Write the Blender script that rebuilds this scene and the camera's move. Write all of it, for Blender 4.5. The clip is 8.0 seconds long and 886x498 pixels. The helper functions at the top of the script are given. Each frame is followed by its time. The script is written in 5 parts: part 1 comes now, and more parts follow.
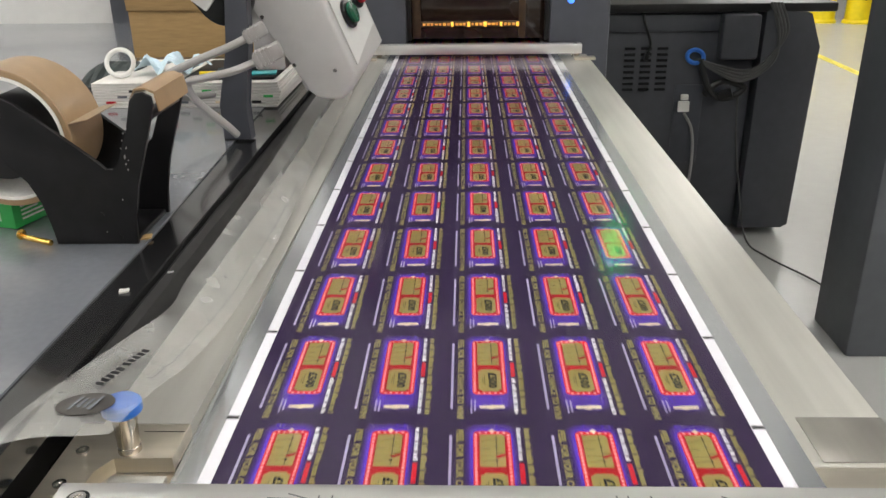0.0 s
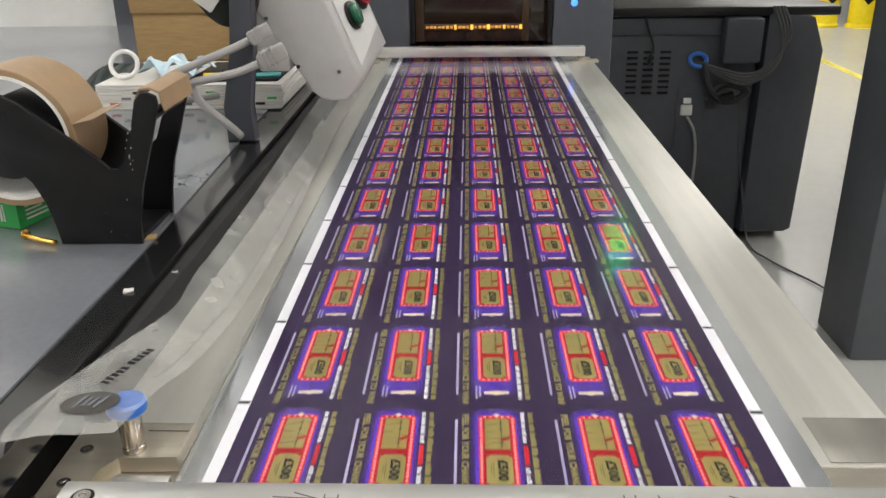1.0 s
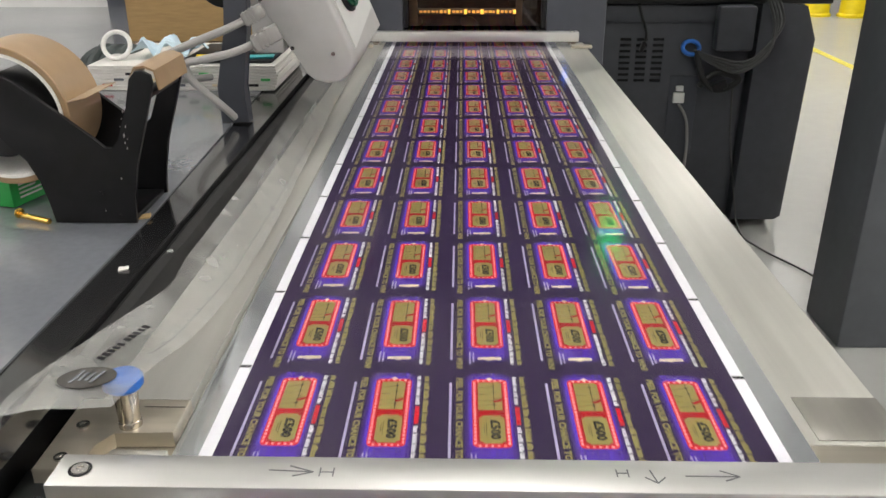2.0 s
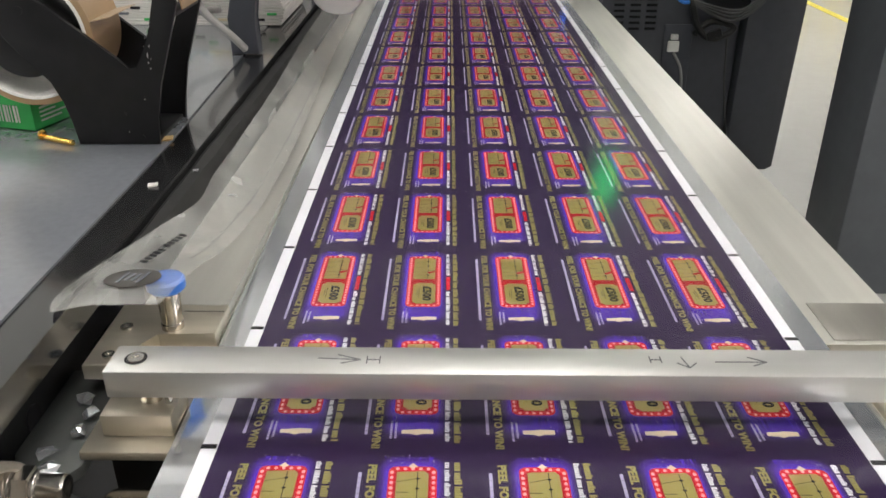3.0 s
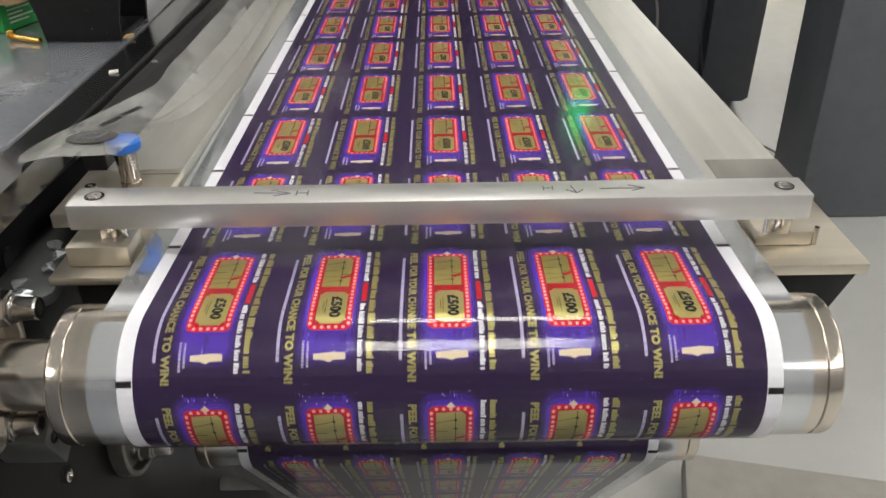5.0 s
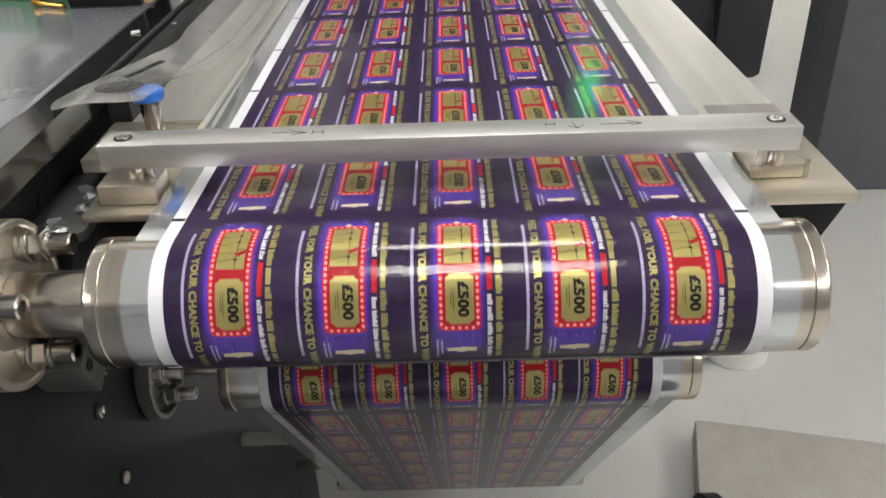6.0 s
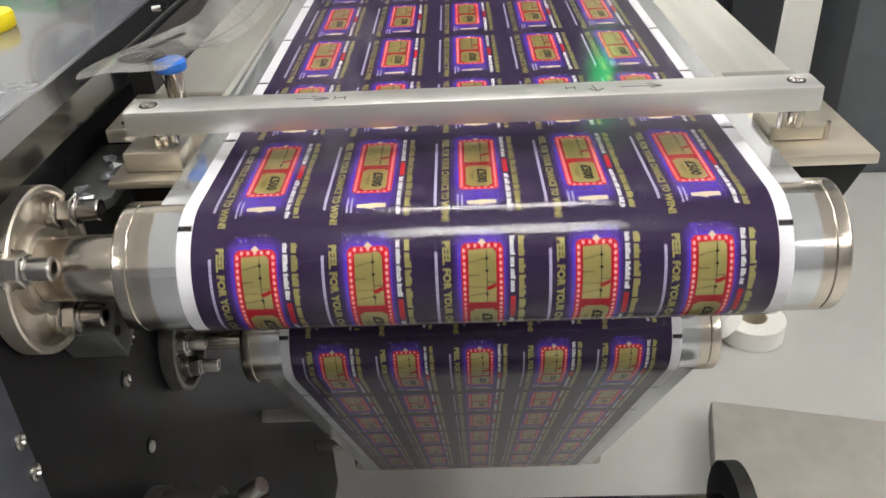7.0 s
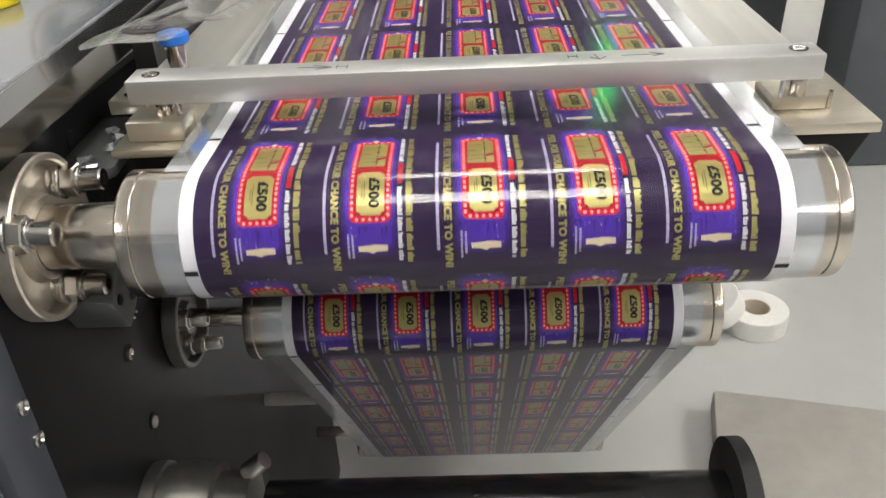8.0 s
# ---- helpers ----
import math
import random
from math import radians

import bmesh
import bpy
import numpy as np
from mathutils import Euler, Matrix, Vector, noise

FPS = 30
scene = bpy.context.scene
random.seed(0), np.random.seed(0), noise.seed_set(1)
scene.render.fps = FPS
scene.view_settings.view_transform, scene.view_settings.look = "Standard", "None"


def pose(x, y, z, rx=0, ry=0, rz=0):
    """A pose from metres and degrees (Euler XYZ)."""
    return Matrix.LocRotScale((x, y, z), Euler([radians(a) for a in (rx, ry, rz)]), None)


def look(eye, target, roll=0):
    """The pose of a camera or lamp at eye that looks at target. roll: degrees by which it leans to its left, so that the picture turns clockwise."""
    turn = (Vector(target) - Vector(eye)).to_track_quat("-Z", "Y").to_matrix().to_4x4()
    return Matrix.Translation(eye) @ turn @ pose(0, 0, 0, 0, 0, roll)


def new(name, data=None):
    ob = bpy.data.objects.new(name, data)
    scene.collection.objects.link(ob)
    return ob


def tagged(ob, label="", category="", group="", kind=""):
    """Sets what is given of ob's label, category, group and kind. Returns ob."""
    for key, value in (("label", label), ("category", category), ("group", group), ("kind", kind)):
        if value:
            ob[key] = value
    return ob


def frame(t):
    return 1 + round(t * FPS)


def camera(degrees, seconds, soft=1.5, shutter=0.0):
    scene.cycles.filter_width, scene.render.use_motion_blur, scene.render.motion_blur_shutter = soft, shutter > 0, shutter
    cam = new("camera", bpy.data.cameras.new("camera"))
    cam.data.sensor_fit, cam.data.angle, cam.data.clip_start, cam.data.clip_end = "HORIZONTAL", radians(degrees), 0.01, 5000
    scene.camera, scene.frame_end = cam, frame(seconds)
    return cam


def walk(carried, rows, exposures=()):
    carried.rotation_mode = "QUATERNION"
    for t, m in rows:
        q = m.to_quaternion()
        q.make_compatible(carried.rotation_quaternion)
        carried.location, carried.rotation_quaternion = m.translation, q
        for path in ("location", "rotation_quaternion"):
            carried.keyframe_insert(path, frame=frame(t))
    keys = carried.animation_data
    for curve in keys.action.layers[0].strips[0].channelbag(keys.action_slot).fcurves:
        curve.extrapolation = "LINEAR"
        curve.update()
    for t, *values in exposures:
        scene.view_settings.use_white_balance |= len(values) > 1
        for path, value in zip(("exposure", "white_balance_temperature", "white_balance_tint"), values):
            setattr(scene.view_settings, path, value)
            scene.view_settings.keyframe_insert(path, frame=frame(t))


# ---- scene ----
cam = camera(56.7, 8.0, 1.5, 0.22)
PATH = [
    (0, (-0.014, -0.291, 1.227), (-0.072, 1.554, 0.456), -0.8),
    (0.5, (-0.014, -0.291, 1.224), (-0.08, 1.556, 0.46), -1.0),
    (1, (-0.016, -0.291, 1.224), (-0.079, 1.558, 0.462), -0.8),
    (2.5, (-0.022, -0.305, 1.214), (-0.049, 1.514, 0.382), 0.2),
    (3, (-0.043, -0.32, 1.201), (-0.053, 1.473, 0.315), 0.2),
    (3.5, (-0.042, -0.335, 1.189), (-0.045, 1.438, 0.264), -0.1),
    (4, (-0.027, -0.351, 1.186), (-0.023, 1.409, 0.236), -0.2),
    (4.5, (-0.009, -0.373, 1.181), (0.002, 1.374, 0.209), -0.4),
    (6, (-0.002, -0.434, 1.162), (-0.028, 1.288, 0.147), -2.0),
    (6.5, (-0.008, -0.442, 1.154), (-0.052, 1.274, 0.128), -2.5),
    (7, (-0.008, -0.446, 1.151), (-0.064, 1.266, 0.118), -2.9),
    (7.5, (-0.008, -0.45, 1.144), (-0.068, 1.258, 0.105), -3.0),
    (8, (-0.008, -0.455, 1.137), (-0.071, 1.254, 0.1), -3.0),
]
walk(cam, [(t, look(eye, target, roll)) for t, eye, target, roll in PATH], [(0.0, 0.16), (2.5, 0.14), (4.5, 0.05), (6.5, 0.28), (8.0, 0.38)])

# ---- world and light ----
world = bpy.data.worlds.new("room_ambient")
scene.world = world
world.use_nodes = True
world.node_tree.nodes["Background"].inputs[0].default_value = (0.9, 0.95, 1.0, 1)
world.node_tree.nodes["Background"].inputs[1].default_value = 0.02
LAMP_POWER = 15.4
CEILING_Z = 3.0


# ---- materials ----
def surf(name, color, rough=0.5, metal=0.0, vary=0.12, scale=20.0, bump=0.0, stretch=(1, 1, 1), spec=0.5,
         stain=0.0, stain_scale=3.0, coat=0.0, rough_vary=0.08):
    """A principled surface with fine grain and larger stains, in object space metres."""
    m = bpy.data.materials.new(name)
    m.use_nodes = True
    nt = m.node_tree
    p = nt.nodes["Principled BSDF"]
    p.inputs["Metallic"].default_value = metal
    p.inputs["Specular IOR Level"].default_value = spec
    p.inputs["Coat Weight"].default_value = coat
    p.inputs["Coat Roughness"].default_value = 0.08
    geo = nt.nodes.new("ShaderNodeNewGeometry")
    mp = nt.nodes.new("ShaderNodeMapping")
    mp.inputs["Scale"].default_value = stretch
    nt.links.new(geo.outputs["Position"], mp.inputs["Vector"])
    fine = nt.nodes.new("ShaderNodeTexNoise")
    fine.inputs["Scale"].default_value = scale
    fine.inputs["Detail"].default_value = 5
    nt.links.new(mp.outputs[0], fine.inputs["Vector"])
    big = nt.nodes.new("ShaderNodeTexNoise")
    big.inputs["Scale"].default_value = stain_scale
    big.inputs["Detail"].default_value = 4
    nt.links.new(geo.outputs["Position"], big.inputs["Vector"])
    ramp = nt.nodes.new("ShaderNodeMapRange")
    ramp.inputs["From Min"].default_value, ramp.inputs["From Max"].default_value = 0.3, 0.7
    ramp.inputs["To Min"].default_value, ramp.inputs["To Max"].default_value = 1 - vary, 1 + vary
    nt.links.new(fine.outputs["Fac"], ramp.inputs["Value"])
    ramp2 = nt.nodes.new("ShaderNodeMapRange")
    ramp2.inputs["From Min"].default_value, ramp2.inputs["From Max"].default_value = 0.35, 0.65
    ramp2.inputs["To Min"].default_value, ramp2.inputs["To Max"].default_value = 1 - stain, 1 + stain
    nt.links.new(big.outputs["Fac"], ramp2.inputs["Value"])
    mul = nt.nodes.new("ShaderNodeMath")
    mul.operation = "MULTIPLY"
    nt.links.new(ramp.outputs[0], mul.inputs[0])
    nt.links.new(ramp2.outputs[0], mul.inputs[1])
    sc = nt.nodes.new("ShaderNodeVectorMath")
    sc.operation = "SCALE"
    sc.inputs[0].default_value = color
    nt.links.new(mul.outputs[0], sc.inputs["Scale"])
    nt.links.new(sc.outputs[0], p.inputs["Base Color"])
    rr = nt.nodes.new("ShaderNodeMapRange")
    rr.inputs["From Min"].default_value, rr.inputs["From Max"].default_value = 0.3, 0.7
    rr.inputs["To Min"].default_value, rr.inputs["To Max"].default_value = max(0.02, rough - rough_vary), min(1, rough + rough_vary)
    nt.links.new(big.outputs["Fac"], rr.inputs["Value"])
    nt.links.new(rr.outputs[0], p.inputs["Roughness"])
    if bump:
        b = nt.nodes.new("ShaderNodeBump")
        b.inputs["Strength"].default_value = 0.4
        b.inputs["Distance"].default_value = bump
        nt.links.new(fine.outputs["Fac"], b.inputs["Height"])
        nt.links.new(b.outputs[0], p.inputs["Normal"])
    return m


def plain(name, color, rough=0.5, metal=0.0, spec=0.08):
    """A printed ink or foil: one even colour, as print is."""
    m = bpy.data.materials.new(name)
    m.use_nodes = True
    p = m.node_tree.nodes["Principled BSDF"]
    p.inputs["Base Color"].default_value = (*color, 1)
    p.inputs["Roughness"].default_value = rough
    p.inputs["Metallic"].default_value = metal
    p.inputs["Specular IOR Level"].default_value = spec
    return m


def glow(name, color, strength):
    m = bpy.data.materials.new(name)
    m.use_nodes = True
    p = m.node_tree.nodes["Principled BSDF"]
    p.inputs["Base Color"].default_value = (*color, 1)
    p.inputs["Emission Color"].default_value = (*color, 1)
    p.inputs["Emission Strength"].default_value = strength
    return m


def clear(name, rough, tint=(1, 1, 1), ior=1.5, haze=0.0, haze_color=(0.8, 0.8, 0.8)):
    """A thin clear sheet: see-through, with gloss by Fresnel and, where wanted, a milky haze."""
    m = bpy.data.materials.new(name)
    m.use_nodes = True
    nt = m.node_tree
    out = nt.nodes["Material Output"]
    nt.nodes.remove(nt.nodes["Principled BSDF"])
    tr = nt.nodes.new("ShaderNodeBsdfTransparent")
    tr.inputs[0].default_value = (*tint, 1)
    gl = nt.nodes.new("ShaderNodeBsdfGlossy")
    gl.inputs["Roughness"].default_value = rough
    fr = nt.nodes.new("ShaderNodeFresnel")
    fr.inputs["IOR"].default_value = ior
    mx = nt.nodes.new("ShaderNodeMixShader")
    base = tr
    if haze:
        df = nt.nodes.new("ShaderNodeBsdfDiffuse")
        df.inputs[0].default_value = (*haze_color, 1)
        m2 = nt.nodes.new("ShaderNodeMixShader")
        ns = nt.nodes.new("ShaderNodeTexNoise")
        at = nt.nodes.new("ShaderNodeNewGeometry")
        nt.links.new(at.outputs["Position"], ns.inputs["Vector"])
        ns.inputs["Scale"].default_value = 38
        ns.inputs["Detail"].default_value = 6
        mr = nt.nodes.new("ShaderNodeMapRange")
        mr.inputs["From Min"].default_value, mr.inputs["From Max"].default_value = 0.3, 0.7
        mr.inputs["To Min"].default_value, mr.inputs["To Max"].default_value = haze * 0.4, haze * 1.6
        nt.links.new(ns.outputs["Fac"], mr.inputs["Value"])
        nt.links.new(mr.outputs[0], m2.inputs[0])
        nt.links.new(tr.outputs[0], m2.inputs[1])
        nt.links.new(df.outputs[0], m2.inputs[2])
        base = m2
        bp = nt.nodes.new("ShaderNodeBump")
        bp.inputs["Strength"].default_value = 0.35
        bp.inputs["Distance"].default_value = 0.004
        nt.links.new(ns.outputs["Fac"], bp.inputs["Height"])
        nt.links.new(bp.outputs[0], gl.inputs["Normal"])
    nt.links.new(fr.outputs[0], mx.inputs[0])
    nt.links.new(base.outputs[0], mx.inputs[1])
    nt.links.new(gl.outputs[0], mx.inputs[2])
    nt.links.new(mx.outputs[0], out.inputs["Surface"])
    return m


STEEL = surf("brushed_steel", (0.56, 0.55, 0.51), 0.38, 0.62, 0.10, 60, 0.0002, (1, 0.05, 1), stain=0.1)
PLATE = surf("ground_steel_plate", (0.60, 0.55, 0.46), 0.33, 0.86, 0.08, 90, 0.0001, (0.05, 1, 1), stain=0.07, stain_scale=9, rough_vary=0.04)
ALU = surf("satin_aluminium", (0.66, 0.655, 0.64), 0.45, 1.0, 0.06, 80, 0.0001, (0.05, 1, 1), stain=0.06)
CHROME = surf("turned_steel", (0.56, 0.51, 0.45), 0.19, 1.0, 0.08, 160, 0.00005, (1, 0.04, 0.04), stain=0.08, rough_vary=0.05)
FLANGE_STEEL = surf("satin_turned_flange_steel", (0.60, 0.545, 0.475), 0.36, 0.85, 0.10, 120, 0.00005, stain=0.12)
DULL_STEEL = surf("dull_ribbed_steel", (0.19, 0.185, 0.17), 0.36, 0.85, 0.12, 80, 0.0001, stain=0.2)
BOLT = surf("bolt_steel", (0.55, 0.53, 0.50), 0.25, 1.0, 0.10, 120, stain=0.15)
DARK_METAL = surf("black_painted_steel", (0.008, 0.008, 0.009), 0.42, 0.0, 0.25, 60, 0.0003, stain=0.3, spec=0.28)
FRAME_BLACK = surf("satin_black_frame_paint", (0.010, 0.010, 0.011), 0.32, 0.0, 0.2, 50, 0.0001, stain=0.3, spec=0.18)
BLACK_PLASTIC = surf("black_plastic", (0.008, 0.008, 0.009), 0.36, 0.0, 0.2, 50, spec=0.4)
RAIL_GLOSS = surf("glossy_black_rail", (0.010, 0.010, 0.011), 0.16, 0.0, 0.2, 60, spec=0.8, coat=0.5)
SHAFT_BLACK = surf("black_anodised_shaft", (0.018, 0.018, 0.019), 0.22, 0.5, 0.2, 40)
PRESS = surf("dark_blue_grey_press_paint", (0.052, 0.056, 0.070), 0.45, 0.0, 0.08, 30, stain=0.1)
PRESS2 = surf("slate_press_panel_paint", (0.054, 0.057, 0.068), 0.5, 0.0, 0.08, 25, stain=0.12)
TABLE_GREY = surf("grey_table_laminate", (0.150, 0.158, 0.178), 0.20, 0.0, 0.05, 180, stain=0.06, spec=0.8, coat=0.5)
FLOOR = surf("pale_epoxy_floor", (0.47, 0.47, 0.455), 0.24, 0.0, 0.02, 12, stain=0.012, stain_scale=0.6, rough_vary=0.03)
# south wall is unseen; its dark grey keeps the roller's reflections dim
BACK_WALL = surf("dim_back_wall_grey", (0.20, 0.20, 0.205), 0.7, 0.0, 0.05, 30, stain=0.05)
WALL = surf("white_wall_paint", (0.70, 0.70, 0.69), 0.7, 0.0, 0.03, 30, stain=0.03)
CEIL = surf("ceiling_board", (0.80, 0.80, 0.79), 0.8, 0.0, 0.04, 40)
COLUMN = surf("grey_column_paint", (0.100, 0.107, 0.120), 0.5, 0.0, 0.06, 25, stain=0.12)
CARD = surf("brown_cardboard", (0.38, 0.245, 0.105), 0.8, 0.0, 0.10, 40, 0.0004, (1, 1, 8), stain=0.08)
PAPER = surf("white_paper", (0.62, 0.60, 0.57), 0.75, 0.0, 0.04, 60)
TAPE = surf("brown_parcel_tape", (0.32, 0.215, 0.12), 0.33, 0.0, 0.08, 50, stain=0.06)
TAPE_SIDE = surf("tape_roll_side", (0.38, 0.28, 0.175), 0.45, 0.0, 0.12, 400, 0.0002)
CORE = surf("cardboard_core", (0.55, 0.48, 0.38), 0.8, 0.0, 0.08, 60)
MASK_BLUE = surf("blue_nonwoven_mask", (0.56, 0.70, 0.78), 0.9, 0.0, 0.06, 80, 0.0006)
GLOVE = surf("dark_knit_glove", (0.05, 0.06, 0.06), 0.9, 0.0, 0.3, 120, 0.001)
GREEN_CARD = surf("green_printed_card", (0.03, 0.36, 0.08), 0.45, 0.0, 0.08, 60, stain=0.08)
BRASS = surf("yellow_brass", (0.75, 0.48, 0.12), 0.25, 1.0, 0.06, 80)
TEAL = surf("teal_plastic", (0.03, 0.34, 0.36), 0.35, 0.0, 0.08, 60)
BLUE_CAP = surf("blue_plastic_cap", (0.03, 0.17, 0.62), 0.35, 0.0, 0.05, 60)
GREY_BOX = surf("light_grey_enclosure", (0.46, 0.455, 0.45), 0.5, 0.0, 0.03, 60, stain=0.03)
GREY_BOX2 = surf("pale_grey_panel", (0.60, 0.60, 0.59), 0.45, 0.0, 0.03, 60)
CABLE_GREY = surf("grey_cable_sheath", (0.33, 0.32, 0.31), 0.5, 0.0, 0.05, 60)
CABLE_BLACK = surf("black_cable_sheath", (0.012, 0.012, 0.012), 0.45, 0.0, 0.1, 60)
GREEN_BTN = surf("green_button_plastic", (0.01, 0.10, 0.05), 0.3)
RED_BTN = surf("red_button_plastic", (0.45, 0.02, 0.04), 0.3)
YELLOW = surf("yellow_plastic", (0.85, 0.66, 0.01), 0.4, 0.0, 0.05, 20)
YELLOW_PAINT = surf("yellow_floor_paint", (0.72, 0.62, 0.10), 0.5, 0.0, 0.2, 30)
WHITE_TAPE = surf("white_paper_tape", (0.78, 0.77, 0.74), 0.7, 0.0, 0.05, 300)
BEIGE = surf("beige_grey_board", (0.36, 0.34, 0.31), 0.6, 0.0, 0.06, 25, stain=0.08)
RUBBER = surf("black_rubber", (0.010, 0.010, 0.010), 0.6, 0.0, 0.2, 60)
GLASS_DARK = surf("smoked_window_glass", (0.020, 0.012, 0.008), 0.08, 0.0, 0.1, 10)
MARKER = plain("pencil_grey", (0.19, 0.19, 0.20), 0.6)
WARM_LED = glow("warm_led", (1.0, 0.55, 0.08), 0.75)
WARM_MID = glow("warm_led_mid", (1.0, 0.48, 0.08), 0.22)
WARM_DIM = glow("warm_led_dim", (1.0, 0.45, 0.10), 0.05)
BROWN_METAL = surf("brown_lacquered_metal", (0.050, 0.030, 0.016), 0.4, 0.3, 0.2, 60, stain=0.2)
CABLE_DARK = surf("dark_grey_cable", (0.06, 0.06, 0.06), 0.5, 0.0, 0.1, 60)
LUG = surf("grey_phosphated_steel", (0.11, 0.115, 0.11), 0.42, 0.4, 0.15, 60, stain=0.15)
INSET = surf("dull_steel_inset", (0.32, 0.305, 0.28), 0.42, 0.8, 0.1, 70, 0.0, (1, 0.05, 1), stain=0.1)
BLUE_LED = glow("blue_led", (0.05, 0.2, 1.0), 2.0)
TUBE = glow("led_tube", (1.0, 0.97, 0.92), LAMP_POWER)
PLASTIC_CLEAR = clear("hazy_clear_plastic", 0.12, (0.98, 0.98, 0.97), 1.5, 0.21, (0.84, 0.84, 0.81))
OVAL_PRINT = surf("grey_black_print", (0.060, 0.056, 0.052), 0.45, 0.0, 0.25, 90, stain=0.2)
# for print and a joint line, and for the painted shade of holes and slots
INK_AND_HOLE_SHADE = plain("dark_print_and_hole_shade", (0.02, 0.02, 0.022), 0.4)
# inks and foils of the web
FOIL = surf("silver_liner_foil", (0.64, 0.66, 0.69), 0.15, 0.8, 0.03, 40, rough_vary=0.04)
INK_WHITE = plain("white_ink", (0.78, 0.78, 0.82), 0.45)
INK_PURPLE = plain("dark_purple_ink", (0.036, 0.021, 0.062), 0.4)
INK_VIOLET = plain("violet_ink", (0.070, 0.026, 0.240), 0.4)
INK_BLUE = plain("blue_violet_ink", (0.105, 0.045, 0.520), 0.4)
INK_RED = plain("red_ink", (0.62, 0.018, 0.035), 0.4)
INK_DEEP_RED = plain("deep_red_ink", (0.42, 0.012, 0.022), 0.4)
INK_PINK = plain("pink_white_ink", (0.92, 0.44, 0.44), 0.4)
INK_BLACK = plain("black_ink", (0.018, 0.018, 0.020), 0.4)
INK_LILAC = plain("lilac_white_ink", (0.50, 0.46, 0.66), 0.45)
INK_CREAM = plain("cream_ink", (0.72, 0.62, 0.44), 0.45)
GOLD = plain("gold_foil", (0.46, 0.41, 0.155), 0.32, 0.62)
GLOW_A = plain("glow_ink_dim", (0.044, 0.024, 0.100), 0.4)
GLOW_B = plain("glow_ink_low", (0.052, 0.026, 0.145), 0.4)
GLOW_C = plain("glow_ink_mid", (0.068, 0.030, 0.230), 0.4)
GLOW_D = plain("glow_ink_high", (0.095, 0.042, 0.370), 0.4)
GLOSS_SHEET = clear("still_gloss_sheet", 0.12, (1, 1, 1), 1.47)


# ---- mesh tools ----
def mesh_of(name, bm, mats, smooth=True):
    me = bpy.data.meshes.new(name)
    bm.normal_update()
    bm.to_mesh(me)
    bm.free()
    for m in (mats if isinstance(mats, (list, tuple)) else [mats]):
        me.materials.append(m)
    if smooth and len(me.polygons):
        me.polygons.foreach_set("use_smooth", [True] * len(me.polygons))
        me.set_sharp_from_angle(angle=radians(35))
    return me


def part(name, bm, material, parent, label="", smooth=True):
    ob = new(name, mesh_of(name, bm, material, smooth))
    ob.parent = parent
    if label:
        ob["label"] = label
    return ob


def thing(name, label, category, place=(0, 0, 0), group="", kind=""):
    ob = new(name)
    ob.empty_display_size = 0.02
    ob.location = place
    return tagged(ob, label, category, group, kind)


def solo(name, bm, material, label, category, group="", kind="", smooth=True):
    ob = new(name, mesh_of(name, bm, material, smooth))
    return tagged(ob, label, category, group, kind)


def box(bm, a, b, bevel=0.0, m=None, mat=0, seg=2):
    """A bevelled block between the corners a and b."""
    a, b = Vector(a), Vector(b)
    r = bmesh.ops.create_cube(bm, size=1.0)
    vs = r["verts"]
    c, s = (a + b) / 2, b - a
    for v in vs:
        v.co = Vector((v.co.x * s.x, v.co.y * s.y, v.co.z * s.z)) + c
    fs = set(f for v in vs for f in v.link_faces)
    for f in fs:
        f.material_index = mat
    if bevel:
        es = list(set(e for v in vs for e in v.link_edges))
        r = bmesh.ops.bevel(bm, geom=es, offset=bevel, segments=seg, affect="EDGES", profile=0.5)
        for f in r["faces"]:
            f.material_index = mat
        vs = list(set(v for f in r["faces"] for v in f.verts) | set(v for v in vs if v.is_valid))
    if m is not None:
        bmesh.ops.transform(bm, matrix=m, verts=[v for v in vs if v.is_valid])
    return vs


def lathe(bm, profile, p0, axis, seg=40, mat=0, cap=True):
    """Turn (along, radius) pairs round an axis that starts at p0."""
    q = Vector(axis).normalized().to_track_quat("Z", "Y").to_matrix()
    rings = []
    for h, r in profile:
        ring = []
        for i in range(seg):
            a = 2 * math.pi * i / seg
            ring.append(bm.verts.new(Vector(p0) + q @ Vector((r * math.cos(a), r * math.sin(a), h))))
        rings.append(ring)
    for u, w in zip(rings, rings[1:]):
        for i in range(seg):
            f = bm.faces.new((u[i], u[(i + 1) % seg], w[(i + 1) % seg], w[i]))
            f.material_index = mat
    if cap:
        bm.faces.new(rings[0][::-1]).material_index = mat
        bm.faces.new(rings[-1]).material_index = mat


def rod(bm, p0, p1, r, bevel=0.0, seg=32, mat=0):
    d = Vector(p1) - Vector(p0)
    n, b = d.length, bevel
    prof = [(0, r), (n, r)] if not b else [(0, r - b), (b * 0.3, r - b * 0.3), (b, r), (n - b, r), (n - b * 0.3, r - b * 0.3), (n, r - b)]
    lathe(bm, prof, p0, d, seg, mat)


